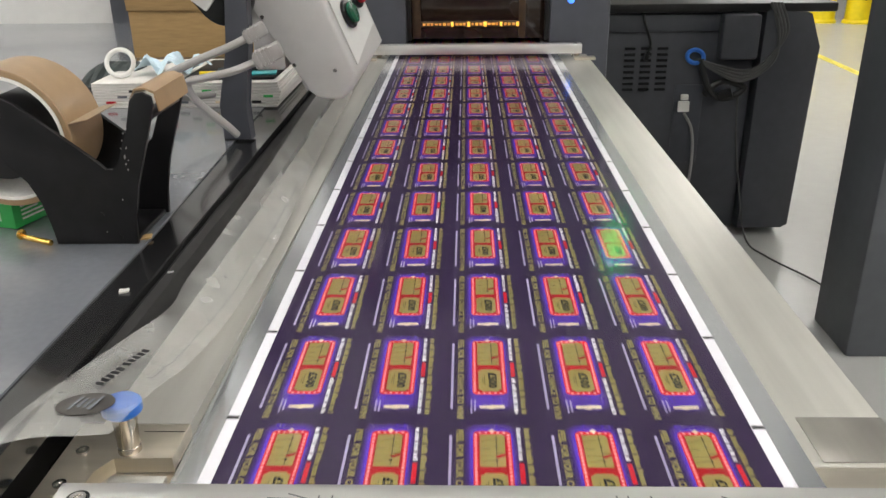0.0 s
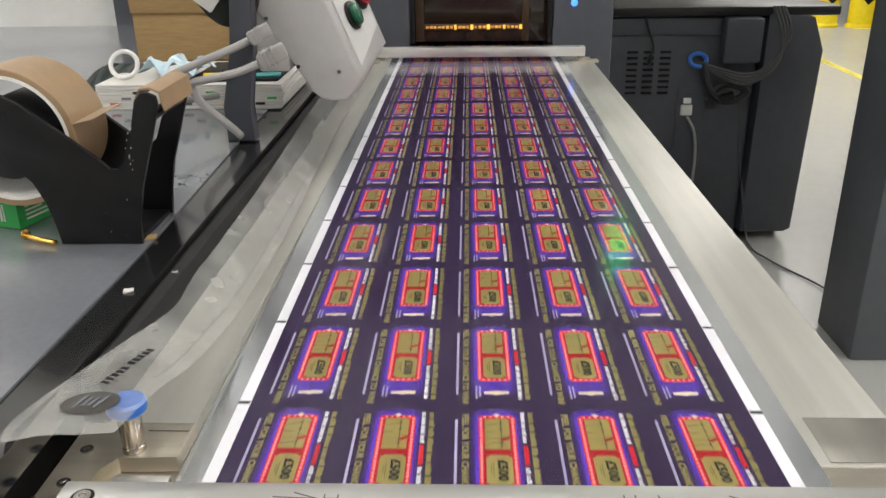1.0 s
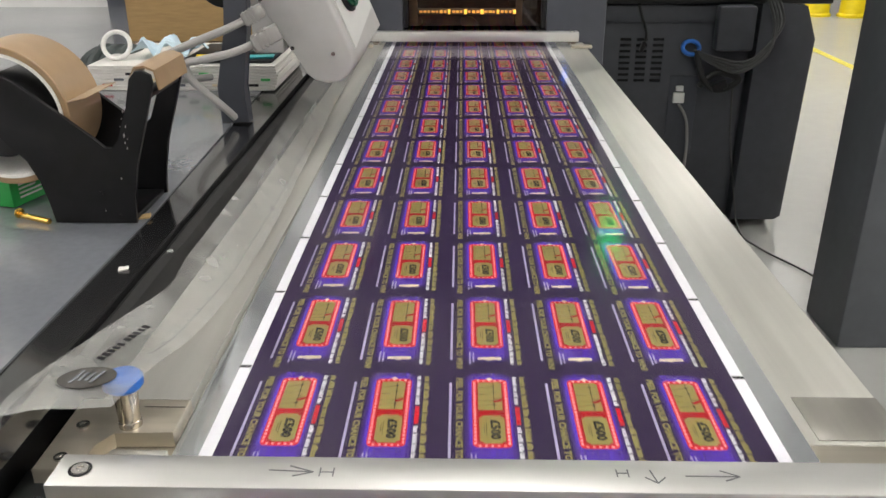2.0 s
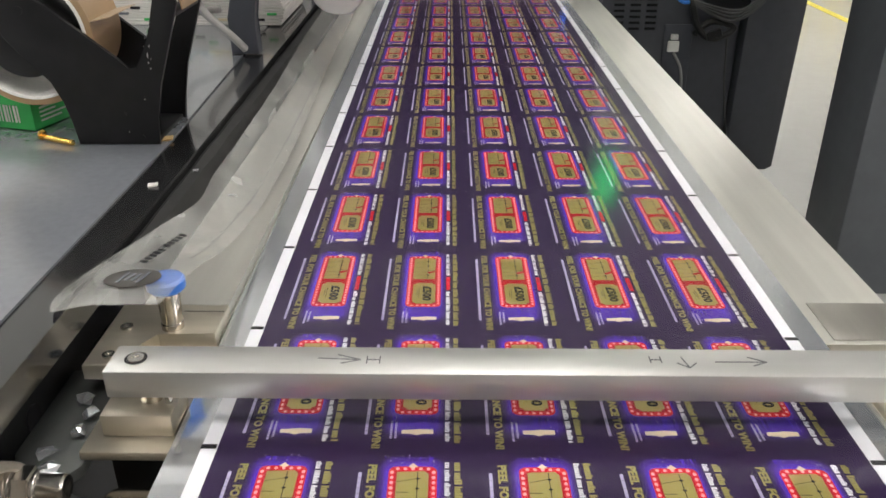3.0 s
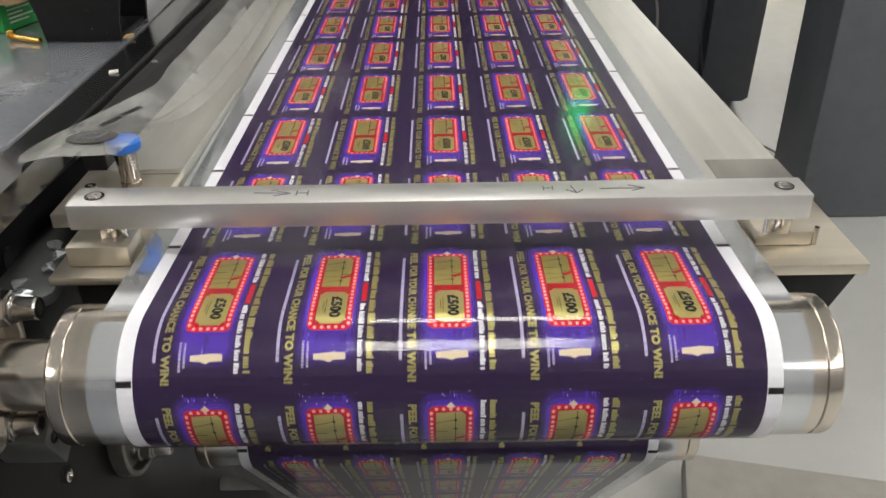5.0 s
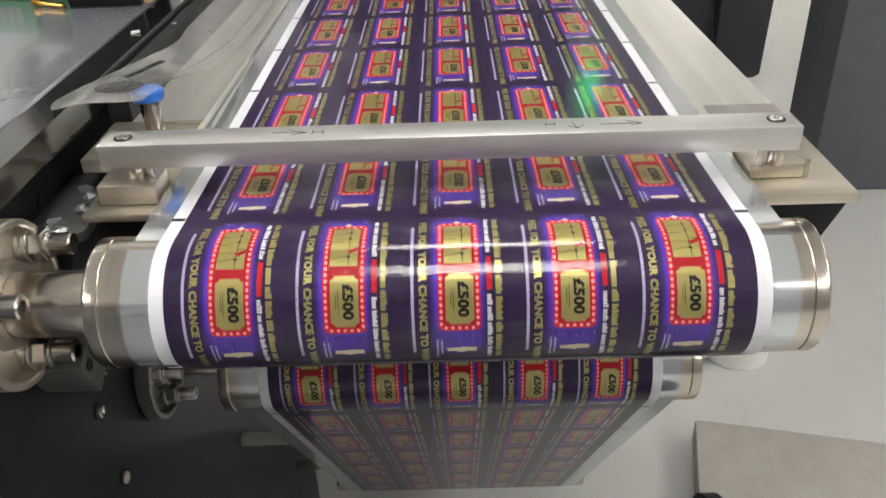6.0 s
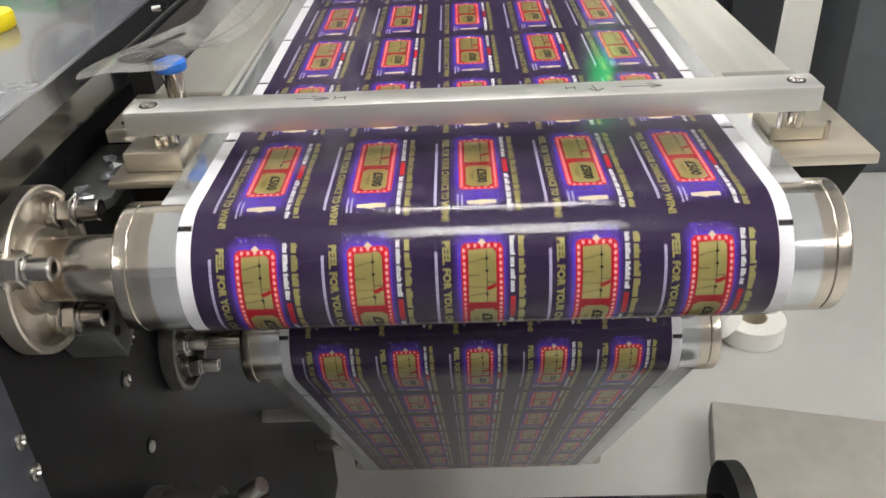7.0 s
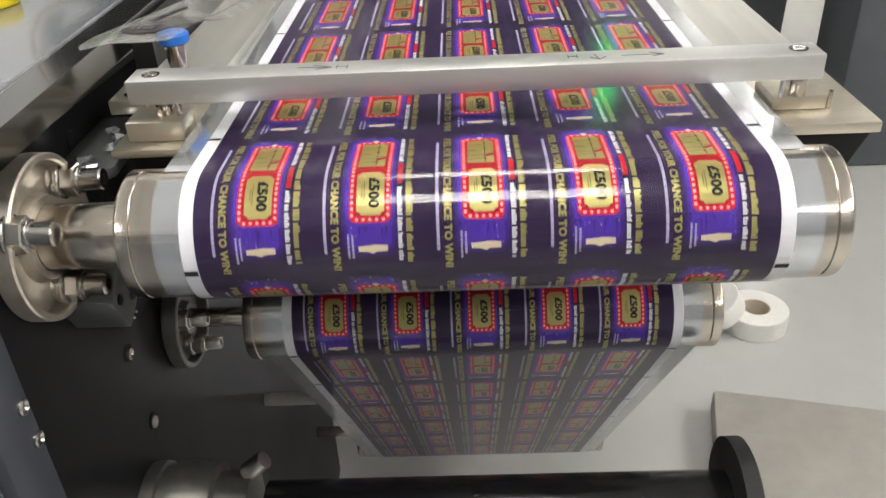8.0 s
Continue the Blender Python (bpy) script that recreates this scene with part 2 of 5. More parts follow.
def prism(bm, pts, lift, origin=(0, 0, 0), m=None, mat=0, bevel=0.0):
    """A flat outline (x, y) raised by the vector lift."""
    lo = [bm.verts.new(Vector((*p, 0)) + Vector(origin)) for p in pts]
    hi = [bm.verts.new(v.co + Vector(lift)) for v in lo]
    n = len(pts)
    fs = [bm.faces.new(lo[::-1]), bm.faces.new(hi)]
    for i in range(n):
        fs.append(bm.faces.new((lo[i], lo[(i + 1) % n], hi[(i + 1) % n], hi[i])))
    for f in fs:
        f.material_index = mat
    if bevel:
        es = list(set(e for f in fs[:2] for e in f.edges))
        bmesh.ops.bevel(bm, geom=es, offset=bevel, segments=2, affect="EDGES", profile=0.5)
    if m is not None:
        vs = [v for v in lo + hi if v.is_valid] if not bevel else bm.verts[:]
        bmesh.ops.transform(bm, matrix=m, verts=vs)
    bmesh.ops.recalc_face_normals(bm, faces=bm.faces[:])


def tube_mesh(points, r, seg=10, smooth=6):
    """A bmesh tube along a smooth line through the points."""
    pts = [Vector(p) for p in points]
    line = []
    for i in range(len(pts) - 1):
        p0, p1, p2, p3 = pts[max(i - 1, 0)], pts[i], pts[i + 1], pts[min(i + 2, len(pts) - 1)]
        for k in range(smooth):
            t = k / smooth
            line.append(0.5 * ((2 * p1) + (p2 - p0) * t + (2 * p0 - 5 * p1 + 4 * p2 - p3) * t * t + (3 * p1 - p0 - 3 * p2 + p3) * t ** 3))
    line.append(pts[-1])
    bm = bmesh.new()
    rings = []
    up = Vector((0.13, 0.2, 1)).normalized()
    for i, p in enumerate(line):
        d = (line[min(i + 1, len(line) - 1)] - line[max(i - 1, 0)]).normalized()
        side = d.cross(up)
        if side.length < 1e-4:
            side = d.cross(Vector((1, 0, 0)))
        side.normalize()
        up = side.cross(d).normalized()
        rings.append([bm.verts.new(p + r * (math.cos(2 * math.pi * k / seg) * side + math.sin(2 * math.pi * k / seg) * up)) for k in range(seg)])
    for u, w in zip(rings, rings[1:]):
        for k in range(seg):
            bm.faces.new((u[k], u[(k + 1) % seg], w[(k + 1) % seg], w[k]))
    bm.faces.new(rings[0][::-1])
    bm.faces.new(rings[-1])
    bmesh.ops.recalc_face_normals(bm, faces=bm.faces[:])
    return bm


def rounded(w, h, r, n=5):
    """The outline of a rounded rectangle about the origin."""
    pts = []
    for cx, cy, a0 in ((w / 2 - r, h / 2 - r, 0), (-w / 2 + r, h / 2 - r, 90), (-w / 2 + r, -h / 2 + r, 180), (w / 2 - r, -h / 2 + r, 270)):
        for k in range(n + 1):
            a = radians(a0 + 90 * k / n)
            pts.append((cx + r * math.cos(a), cy + r * math.sin(a)))
    return pts


# ---- the room ----
ROOM = (-4.5, 7.5, -4.0, 12.0)
bm = bmesh.new()
box(bm, (ROOM[0], ROOM[2], -0.12), (ROOM[1], ROOM[3], 0.0))
solo("floor", bm, FLOOR, "pale grey glossy epoxy workshop floor", "floor", kind="structure")
bm = bmesh.new()
box(bm, (ROOM[0], ROOM[2], CEILING_Z), (ROOM[1], ROOM[3], CEILING_Z + 0.12))
solo("ceiling", bm, CEIL, "plain off-white workshop ceiling", "ceiling", kind="structure")
for nm, a, b in (("wall_west", (ROOM[0] - 0.15, ROOM[2], 0), (ROOM[0], ROOM[3], CEILING_Z)),
                 ("wall_east", (ROOM[1], ROOM[2], 0), (ROOM[1] + 0.15, ROOM[3], CEILING_Z)),
                 ("wall_south", (ROOM[0], ROOM[2] - 0.15, 0), (ROOM[1], ROOM[2], CEILING_Z)),
                 ("wall_north", (ROOM[0], ROOM[3], 0), (ROOM[1], ROOM[3] + 0.15, CEILING_Z))):
    bm = bmesh.new()
    box(bm, a, b)
    solo(nm, bm, BACK_WALL if nm == "wall_south" else WALL, "unseen plain grey south wall, kept dark to dim reflections" if nm == "wall_south" else "plain white painted workshop wall", "wall", kind="structure")


def ceiling_panel(x0, x1, y0, y1):
    t = thing("ceiling_light", "white flat ceiling light panel, switched on", "light", (0, 0, 0), "ceiling lights")
    for a, c in (((x0, y0, 0), (x1, y0 + 0.03, 0)), ((x0, y1 - 0.03, 0), (x1, y1, 0)), ((x0, y0 + 0.0305, 0), (x0 + 0.03, y1 - 0.0305, 0)), ((x1 - 0.03, y0 + 0.0305, 0), (x1, y1 - 0.0305, 0))):
        bm = bmesh.new()
        box(bm, (a[0], a[1], CEILING_Z - 0.03), (c[0], c[1], CEILING_Z - 0.002), 0.002)
        part("frame_bar", bm, GREY_BOX2, t)
    bm = bmesh.new()
    box(bm, (x0 + 0.0305, y0 + 0.0305, CEILING_Z - 0.020), (x1 - 0.0305, y1 - 0.0305, CEILING_Z - 0.006), 0.002)
    part("diffuser", bm, TUBE, t, "glowing white diffuser")


# middle panels sit where the roller's streaks point; side rows are added room light
for ly in (-2.4, -0.75, 0.95, 2.6, 4.2, 5.8, 8.2):
    for lx in (-2.9, 0.1, 3.1):
        if (lx != 0.1 or -2 < ly < 2) and (lx, ly) != (3.1, 2.6):
            w = 0.22 if ly == 0.95 else 0.32
            half = 0.38 if lx == 0.1 else 0.78
            ceiling_panel(lx - half, lx + half, ly - w, ly + w)
# unseen extra panel, added to brighten the floor and the lower web
ceiling_panel(1.75, 3.05, -3.55, -3.05)

# white partition and dark post behind the left table
bm = bmesh.new()
box(bm, (-3.2, 1.80, 0), (-0.345, 1.88, 2.4), 0.004)
solo("wall_partition", bm, WALL, "white partition panel behind the grey table", "wall", kind="structure")
bm = bmesh.new()
box(bm, (-0.874, 1.74, 0), (-0.812, 1.795, 2.2), 0.006)
solo("post", bm, PRESS, "dark blue-grey square metal post behind the table", "post")

# ---- the delivery table of the press ----
WEB_Z = 0.950
tbl = thing("delivery_table", "long satin steel delivery table under the printed web", "table", (0, 0, 0))
bm = bmesh.new()
box(bm, (-0.2215, 0.075, 0.925), (0.228, 1.40, 0.9475), 0.0015)
part("tabletop", bm, STEEL, tbl)
for x0, x1 in ((-0.205, -0.17), (0.19, 0.222)):
    for y0 in (1.00, 1.32):
        bm = bmesh.new()
        box(bm, (x0, y0, 0.0), (x1, y0 + 0.05, 0.9245), 0.003)
        part("leg", bm, PRESS2, tbl)
bm = bmesh.new()
prism(bm, [(0.0985, 0.9477), (1.36, 0.9477), (1.36, 0.9490), (0.46, 0.9495), (0.0985, 0.9566)], (0, 0, 0.0497), m=Matrix(((0, 0, 1, -0.2212), (1, 0, 0, 0), (0, 1, 0, 0), (0, 0, 0, 1))))
part("edge_guide", bm, STEEL, tbl, "satin steel edge guide beside the web")
bm = bmesh.new()
box(bm, (0.178, 0.078, 0.9476), (0.2275, 0.120, 0.9482), 0.0002)
part("inset_plate", bm, INSET, tbl, "darker ground steel inset plate")

base = thing("end_plate", "ground steel end plate with slotted clamps", "machine part", (0, 0, 0))
bm = bmesh.new()
box(bm, (0.0, -0.020, 0.9405), (0.228, 0.0745, 0.9475), 0.0012)
part("plate", bm, PLATE, base)
bm = bmesh.new()
box(bm, (-0.2135, -0.022, 0.9425), (-0.0006, 0.0745, 0.9475), 0.0010)
part("plate", bm, PLATE, base)
bm = bmesh.new()
prism(bm, [(-0.2330, 0.0350), (-0.2095, 0.0350), (-0.2095, 0.0550), (-0.2030, 0.0660), (-0.1712, 0.0660), (-0.1712, 0.0980), (-0.2330, 0.0980)], (0, 0, 0.0093), (0, 0, 0.9477), bevel=0.0007)
part("guide_plate", bm, PLATE, base, "raised ground steel guide plate with a slot")
bm = bmesh.new()
box(bm, (-0.1950, 0.0898, 0.9571), (-0.1720, 0.0902, 0.9573))
part("joint", bm, INK_AND_HOLE_SHADE, base, "fine dark joint line")
bm = bmesh.new()
box(bm, (-0.2025, 0.0520, 0.9477), (-0.1722, 0.0585, 0.9520), 0.0008)
part("slide_rail", bm, STEEL, base)
bm = bmesh.new()
box(bm, (-0.2060, -0.0110, 0.9477), (-0.1720, 0.0150, 0.9600), 0.0012)
part("clamp_block", bm, PLATE, base)
bm = bmesh.new()
box(bm, (0.150, -0.014, 0.878), (0.226, 0.074, 0.9402), 0.002)
for v in bm.verts:
    if v.co.z < 0.9 and v.co.x > 0.2:
        v.co.x -= 0.028
part("bracket", bm, DARK_METAL, base, "black tapered bracket under the plate")
bm = bmesh.new()
box(bm, (-0.215, 0.008, 0.86), (-0.150, 0.074, 0.9335), 0.002)
part("bracket", bm, DARK_METAL, base)
bm = bmesh.new()
box(bm, (0.172, 0.001, 0.9477), (0.2035, 0.034, 0.9565), 0.0010)
part("clamp_block", bm, PLATE, base)
bm = bmesh.new()
rod(bm, (0.2052, 0.0020, 0.9477), (0.2052, 0.0020, 0.9585), 0.0014)
part("dowel", bm, CHROME, base)
for x, y in ((-0.2220, 0.0440), (-0.2222, 0.0720)):
    bm = bmesh.new()
    lathe(bm, [(0, 0.0035), (0.0010, 0.0035), (0.0010, 0.0018), (0.0003, 0.0016)], (x, y, 0.9571), (0, 0, 1), 20)
    part("screw", bm, BOLT, base)


def clamp_bar(y, x0, x1, z0, z1, half, foot_z, label, left_foot_z=None):
    t = thing("clamp_bar", label, "bar", (0, 0, 0), "clamp bars over the web")
    bm = bmesh.new()
    box(bm, (x0, y - half, z0), (x1, y + half, z1), 0.0009)
    part("bar", bm, ALU, t)
    for x in (x0 + 0.012, x1 - 0.012):
        # dark ring on the bar's top, painted as the shade of a counterbore
        bm = bmesh.new()
        lathe(bm, [(0, 0.0052), (0.0004, 0.0052), (0.0004, 0.0044), (0.0001, 0.0042)], (x, y, z1 - 0.0001), (0, 0, 1), 28)
        part("counterbore", bm, INK_AND_HOLE_SHADE, t)
        bm = bmesh.new()
        lathe(bm, [(0, 0.0040), (0.0008, 0.0037), (0.0008, 0.0018), (0.0002, 0.0016)], (x, y, z1), (0, 0, 1), 24)
        part("screw_head", bm, BOLT, t)
        foot = left_foot_z if left_foot_z and x < 0 else foot_z
        side = 1 if x < 0 else -1
        lean = 0.003 if x < 0 else 0.004
        bm = bmesh.new()
        rod(bm, (x + lean, y + 0.003, foot), (x + lean, y + 0.003, z0 - 0.0002), 0.0055, 0.0004)
        part("standoff", bm, CHROME, t)
        bm = bmesh.new()
        rod(bm, (x + lean + 0.009 * side, y, foot), (x + lean + 0.009 * side, y, z0 - 0.0002), 0.0018)
        part("pin", bm, BOLT, t)
    return t


bar = clamp_bar(0.0, -0.200, 0.193, 0.9705, 0.985, 0.0112, 0.9567, "bright aluminium clamp bar with pencil marks over the web", 0.9602)
far = clamp_bar(1.36, -0.203, 0.212, 0.957, 0.975, 0.012, 0.9490, "aluminium clamp bar at the press end of the table")


def stroke(parent, pts, z, w):
    """A pencil stroke lying on the bar."""
    bm = bmesh.new()
    for (xa, ya), (xb, yb) in zip(pts, pts[1:]):
        d = Vector((xb - xa, yb - ya))
        n = Vector((-d.y, d.x)).normalized() * w
        vs = [bm.verts.new((*p, z)) for p in ((xa - n.x, ya - n.y), (xb - n.x, yb - n.y), (xb + n.x, yb + n.y), (xa + n.x, ya + n.y))]
        bm.faces.new(vs)
    r = bmesh.ops.extrude_face_region(bm, geom=bm.faces[:])
    for v in r["geom"]:
        if isinstance(v, bmesh.types.BMVert):
            v.co.z += 0.0002
    part("pencil_mark", bm, MARKER, parent, "grey pencil mark")


Zm = 0.98505
stroke(bar, [(-0.103, 0.001), (-0.083, 0.000)], Zm, 0.0003)
stroke(bar, [(-0.094, 0.004), (-0.083, 0.000), (-0.092, -0.003)], Zm, 0.0003)
stroke(bar, [(-0.080, 0.003), (-0.080, -0.003)], Zm, 0.0003)
stroke(bar, [(-0.080, 0.000), (-0.074, 0.000)], Zm, 0.0003)
stroke(bar, [(-0.074, 0.003), (-0.074, -0.003)], Zm, 0.0003)
stroke(bar, [(0.052, 0.004), (0.052, -0.001)], Zm, 0.0003)
stroke(bar, [(0.052, 0.0015), (0.057, 0.0015)], Zm, 0.0003)
stroke(bar, [(0.057, 0.004), (0.057, -0.001)], Zm, 0.0003)
stroke(bar, [(0.067, 0.004), (0.069, -0.005)], Zm, 0.0003)
stroke(bar, [(0.064, -0.001), (0.069, -0.005), (0.073, -0.001)], Zm, 0.0003)
stroke(bar, [(0.082, 0.000), (0.106, 0.000)], Zm, 0.0003)
stroke(bar, [(0.098, 0.004), (0.106, 0.000), (0.099, -0.003)], Zm, 0.0003)

for x0, x1 in ((-0.222, -0.190), (0.196, 0.236)):
    bm = bmesh.new()
    box(bm, (x0, 1.325, 0.9478), (x1, 1.345, 0.9530), 0.001)
    part("foot", bm, PLATE, far, "small ground steel foot")

pin = thing("locating_pin", "steel locating pin with a bright blue plastic cap", "pin", (0, 0, 0))
bm = bmesh.new()
lathe(bm, [(0, 0.0062), (0.0035, 0.0062), (0.0040, 0.0058), (0.0200, 0.0066), (0.0240, 0.0070)], (-0.1965, 0.073, 0.9572), (0, 0, 1), 28)
part("stem", bm, CHROME, pin)
bm = bmesh.new()
lathe(bm, [(0, 0.0092), (0.0015, 0.0104), (0.006, 0.0104), (0.0075, 0.009)], (-0.1965, 0.073, 0.9813), (0, 0, 1), 28)
part("cap", bm, BLUE_CAP, pin, "bright blue plastic cap")

# ---- side frame on the operator side ----
SX = -0.252
frame_thing = thing("rewinder_chassis", "black painted steel side frame of the rewinder", "machine frame", (0, 0, 0))
bm = bmesh.new()
prism(bm, [(-0.119, 0.04), (0.60, 0.04), (0.60, 0.93), (-0.05, 0.961), (-0.119, 0.961)], (0, 0, -0.008), m=Matrix(((0, 0, 1, SX), (1, 0, 0, 0), (0, 1, 0, 0), (0, 0, 0, 1))))
part("side_plate", bm, FRAME_BLACK, frame_thing)
bm = bmesh.new()
box(bm, (SX - 0.008, -0.155, 0.05), (SX + 0.003, -0.1195, 0.960), 0.0015)
part("front_strip", bm, PRESS, frame_thing, "dark grey bolted front strip")
bm = bmesh.new()
box(bm, (SX - 0.020, -0.42, 0.05), (SX - 0.004, -0.1555, 0.955), 0.002)
part("cover", bm, TABLE_GREY, frame_thing, "blue-grey cover panel")
bm = bmesh.new()
rod(bm, (SX + 0.001, 0.27, 0.500), (0.16, 0.27, 0.500), 0.0075, 0.0008)
part("tie_rod", bm, STEEL, frame_thing, "bright steel tie rod")
bm = bmesh.new()
prism(bm, [(-0.2450, -0.022), (-0.2260, -0.034), (-0.2150, -0.018), (-0.2185, 0.060), (SX + 0.001, 0.060), (SX + 0.001, -0.010)], (0, 0, 0.0065), (0, 0, 0.930), bevel=0.0008)
part("ledge", bm, LUG, frame_thing, "black ledge beside the end plate")
for y, z, r in ((-0.127, 0.848, 0.0038), (-0.125, 0.823, 0.0038), (0.001, 0.7820, 0.0036), (0.007, 0.712, 0.0036), (-0.090, 0.60, 0.004), (0.02, 0.80, 0.0012), (0.026, 0.801, 0.0010)):
    bm = bmesh.new()
    lathe(bm, [(0, r * 1.3), (0.0015, r * 1.25), (0.0020, r * 0.9), (0.0006, r * 0.6)], (SX + (0.0031 if y < -0.1195 else 0.0013), y, z), (1, 0, 0), 20)
    part("cap_screw", bm, BOLT, frame_thing)
# dark discs on the plate paint the shade inside its drilled holes
for y, z in ((0.013, 0.940), (0.0015, 0.7825), (0.0075, 0.7125), (0.055, 0.800)):
    bm = bmesh.new()
    rod(bm, (SX, y, z), (SX + 0.0012, y, z), 0.0068)
    part("bore", bm, INK_AND_HOLE_SHADE, frame_thing)
LUG_AT = Matrix.Translation((0, -0.047, 0.863)) @ pose(0, 0, 0, 28, 0, 0)
bm = bmesh.new()
box(bm, (SX + 0.0010, -0.013, -0.016), (SX + 0.036, 0.013, 0.016), 0.0018, m=LUG_AT)
part("lug", bm, LUG, frame_thing, "grey drilled steel lug below the roller")
# dark rings on the lug's face paint the shade of two holes
for y, z, r in ((-0.006, 0.008, 0.0036), (0.005, -0.007, 0.0030)):
    bm = bmesh.new()
    lathe(bm, [(0, r), (0.0006, r), (0.0006, r * 0.7), (0.0002, r * 0.6)], LUG_AT @ Vector((SX + 0.0361, y, z)), (1, 0, 0), 20)
    part("bore", bm, INK_AND_HOLE_SHADE, frame_thing)
random.seed(4)
for y, x in ((-0.012, -0.234), (0.004, -0.226), (-0.022, -0.229), (0.018, -0.226), (0.030, -0.233)):
    bm = bmesh.new()
    bmesh.ops.create_icosphere(bm, subdivisions=1, radius=0.0042)
    for v in bm.verts:
        v.co = Vector((v.co.x * random.uniform(0.5, 1.7), v.co.y * random.uniform(0.5, 1.7), v.co.z * random.uniform(0.3, 0.9))) + Vector((x, y, 0.9392))
    solo("scrap", bm, FOIL, "crumpled bit of silver liner on the black ledge", "scrap", "liner scraps", smooth=False)


# ---- rollers ----
R1 = (-0.0630, 0.9155, 0.0365)   # y, z, radius
R2 = (0.094, 0.7455, 0.0365)
R3 = (0.478, 0.249, 0.0400)
RX = (0.2431, (R1[1] - R1[2] + R2[1] + R2[2]) / 2, (R1[1] - R1[2] - R2[1] - R2[2]) / 2)    # hidden under the table


def guide_roller(r, x0, x1, shaft_r, label, flange, right_end=0.03):
    y, z, rad = r[0], r[1], r[2] - 0.0008
    t = thing("guide_roller", label, "roller", (0, 0, 0), "guide rollers")
    bm = bmesh.new()
    g = 0.0085
    lathe(bm, [(0, rad - 0.0020), (0.0004, rad - 0.0010), (0.0012, rad - 0.0002), (0.0020, rad), (g - 0.0006, rad), (g, rad - 0.0007), (g + 0.0006, rad),
               (x1 - x0 - g - 0.0006, rad), (x1 - x0 - g, rad - 0.0007), (x1 - x0 - g + 0.0006, rad), (x1 - x0 - 0.0020, rad), (x1 - x0 - 0.0012, rad - 0.0002), (x1 - x0 - 0.0004, rad - 0.0010), (x1 - x0, rad - 0.0020)],
          (x0, y, z), (1, 0, 0), 96)
    part("shell", bm, CHROME, t)
    bm = bmesh.new()
    rod(bm, (SX + 0.001, y, z), (x0 - 0.0003, y, z), shaft_r, 0.0008)
    part("shaft", bm, CHROME, t)
    bm = bmesh.new()
    rod(bm, (x1 + 0.0003, y, z), (x1 + right_end, y, z), shaft_r * 0.6, 0.0008)
    part("shaft_end", bm, CHROME, t)
    if flange:
        fr, bolts, br, fx = flange
        bm = bmesh.new()
        rod(bm, (SX + 0.0005, y, z), (SX + fx, y, z), fr * 0.90, 0.001, 48)
        finish = FLANGE_STEEL if fr > 0.045 else DULL_STEEL
        part("boss", bm, finish, t)
        bm = bmesh.new()
        lathe(bm, [(0, fr), (0.0105, fr), (0.0115, fr - 0.001), (0.0115, fr - 0.0035), (0.0105, fr - 0.0045), (0.0025, fr - 0.0050), (0.0025, shaft_r + 0.007), (0.009, shaft_r + 0.005), (0.009, shaft_r + 0.0003)], (SX + fx + 0.0003, y, z), (1, 0, 0), 72, cap=False)
        part("flange", bm, finish, t, "dished steel flange with a raised rim")
        for dy, dz in bolts:
            by, bz = y + dy, z + dz
            x = SX + fx + 0.0030
            bm = bmesh.new()
            rod(bm, (x, by, bz), (x + 0.0045, by, bz), br * 1.05, 0.0006)
            rod(bm, (x + 0.0047, by, bz), (x + 0.0070, by, bz), br * 1.12, 0.0006)
            lathe(bm, [(0, br * 0.94), (0.0006, br), (0.0072, br), (0.0080, br * 0.88)], (x + 0.0072, by, bz), (1, 0, 0), 6)
            rod(bm, (x + 0.0153, by, bz), (x + 0.0172, by, bz), br * 0.80, 0.0004)
            lathe(bm, [(0, br * 0.66), (0.0112, br * 0.66), (0.0122, br * 0.58), (0.0122, br * 0.36), (0.006, br * 0.33)], (x + 0.0174, by, bz), (1, 0, 0), 24)
            part("bolt", bm, BOLT, t)
    return t


guide_roller(R1, -0.1905, 0.1855, 0.0185, "polished steel guide roller at the table's end, turning the web", (0.047, ((0.031, 0.020), (-0.034, 0.021), (0.001, -0.033)), 0.0100, 0.003), 0.004)
guide_roller(R2, -0.188, 0.187, 0.0080, "smaller steel guide roller below the table", (0.041, ((-0.024, 0.015), (-0.007, -0.021)), 0.0085, 0.003), 0.004)
guide_roller(R3, -0.185, 0.182, 0.0080, "low steel guide roller under the web", None, 0.01)
guide_roller(RX, -0.188, 0.182, 0.0080, "steel turning roller hidden under the table", None, 0.004)
# black reel shaft below
reel = thing("reel_shaft", "black reel shaft with a steel chuck and an end disc", "shaft", (0, 0, 0))
SY, SZ = -0.030, 0.652
bm = bmesh.new()
rod(bm, (-0.165, SY, SZ), (0.176, SY, SZ), 0.0235, 0.001, 48)
part("rod", bm, SHAFT_BLACK, reel)
bm = bmesh.new()
lathe(bm, [(0, 0.040), (0.010, 0.040), (0.011, 0.037), (0.018, 0.037), (0.019, 0.040), (0.034, 0.040), (0.037, 0.038), (0.050, 0.038), (0.052, 0.032), (0.0760, 0.031)], (SX + 0.0005, SY, SZ), (1, 0, 0), 56)
part("chuck", bm, DULL_STEEL, reel, "dull ribbed steel chuck")
bm = bmesh.new()
rod(bm, (-0.180, SY + 0.012, SZ + 0.030), (-0.164, SY + 0.012, SZ + 0.043), 0.0068, 0.001)
part("lever", bm, BOLT, reel)
bm = bmesh.new()
lathe(bm, [(0, 0.0445), (0.0015, 0.0475), (0.013, 0.0475), (0.0145, 0.0445)], (0.176, SY, SZ), (1, 0, 0), 64)
part("end_disc", bm, RUBBER, reel, "black end disc")


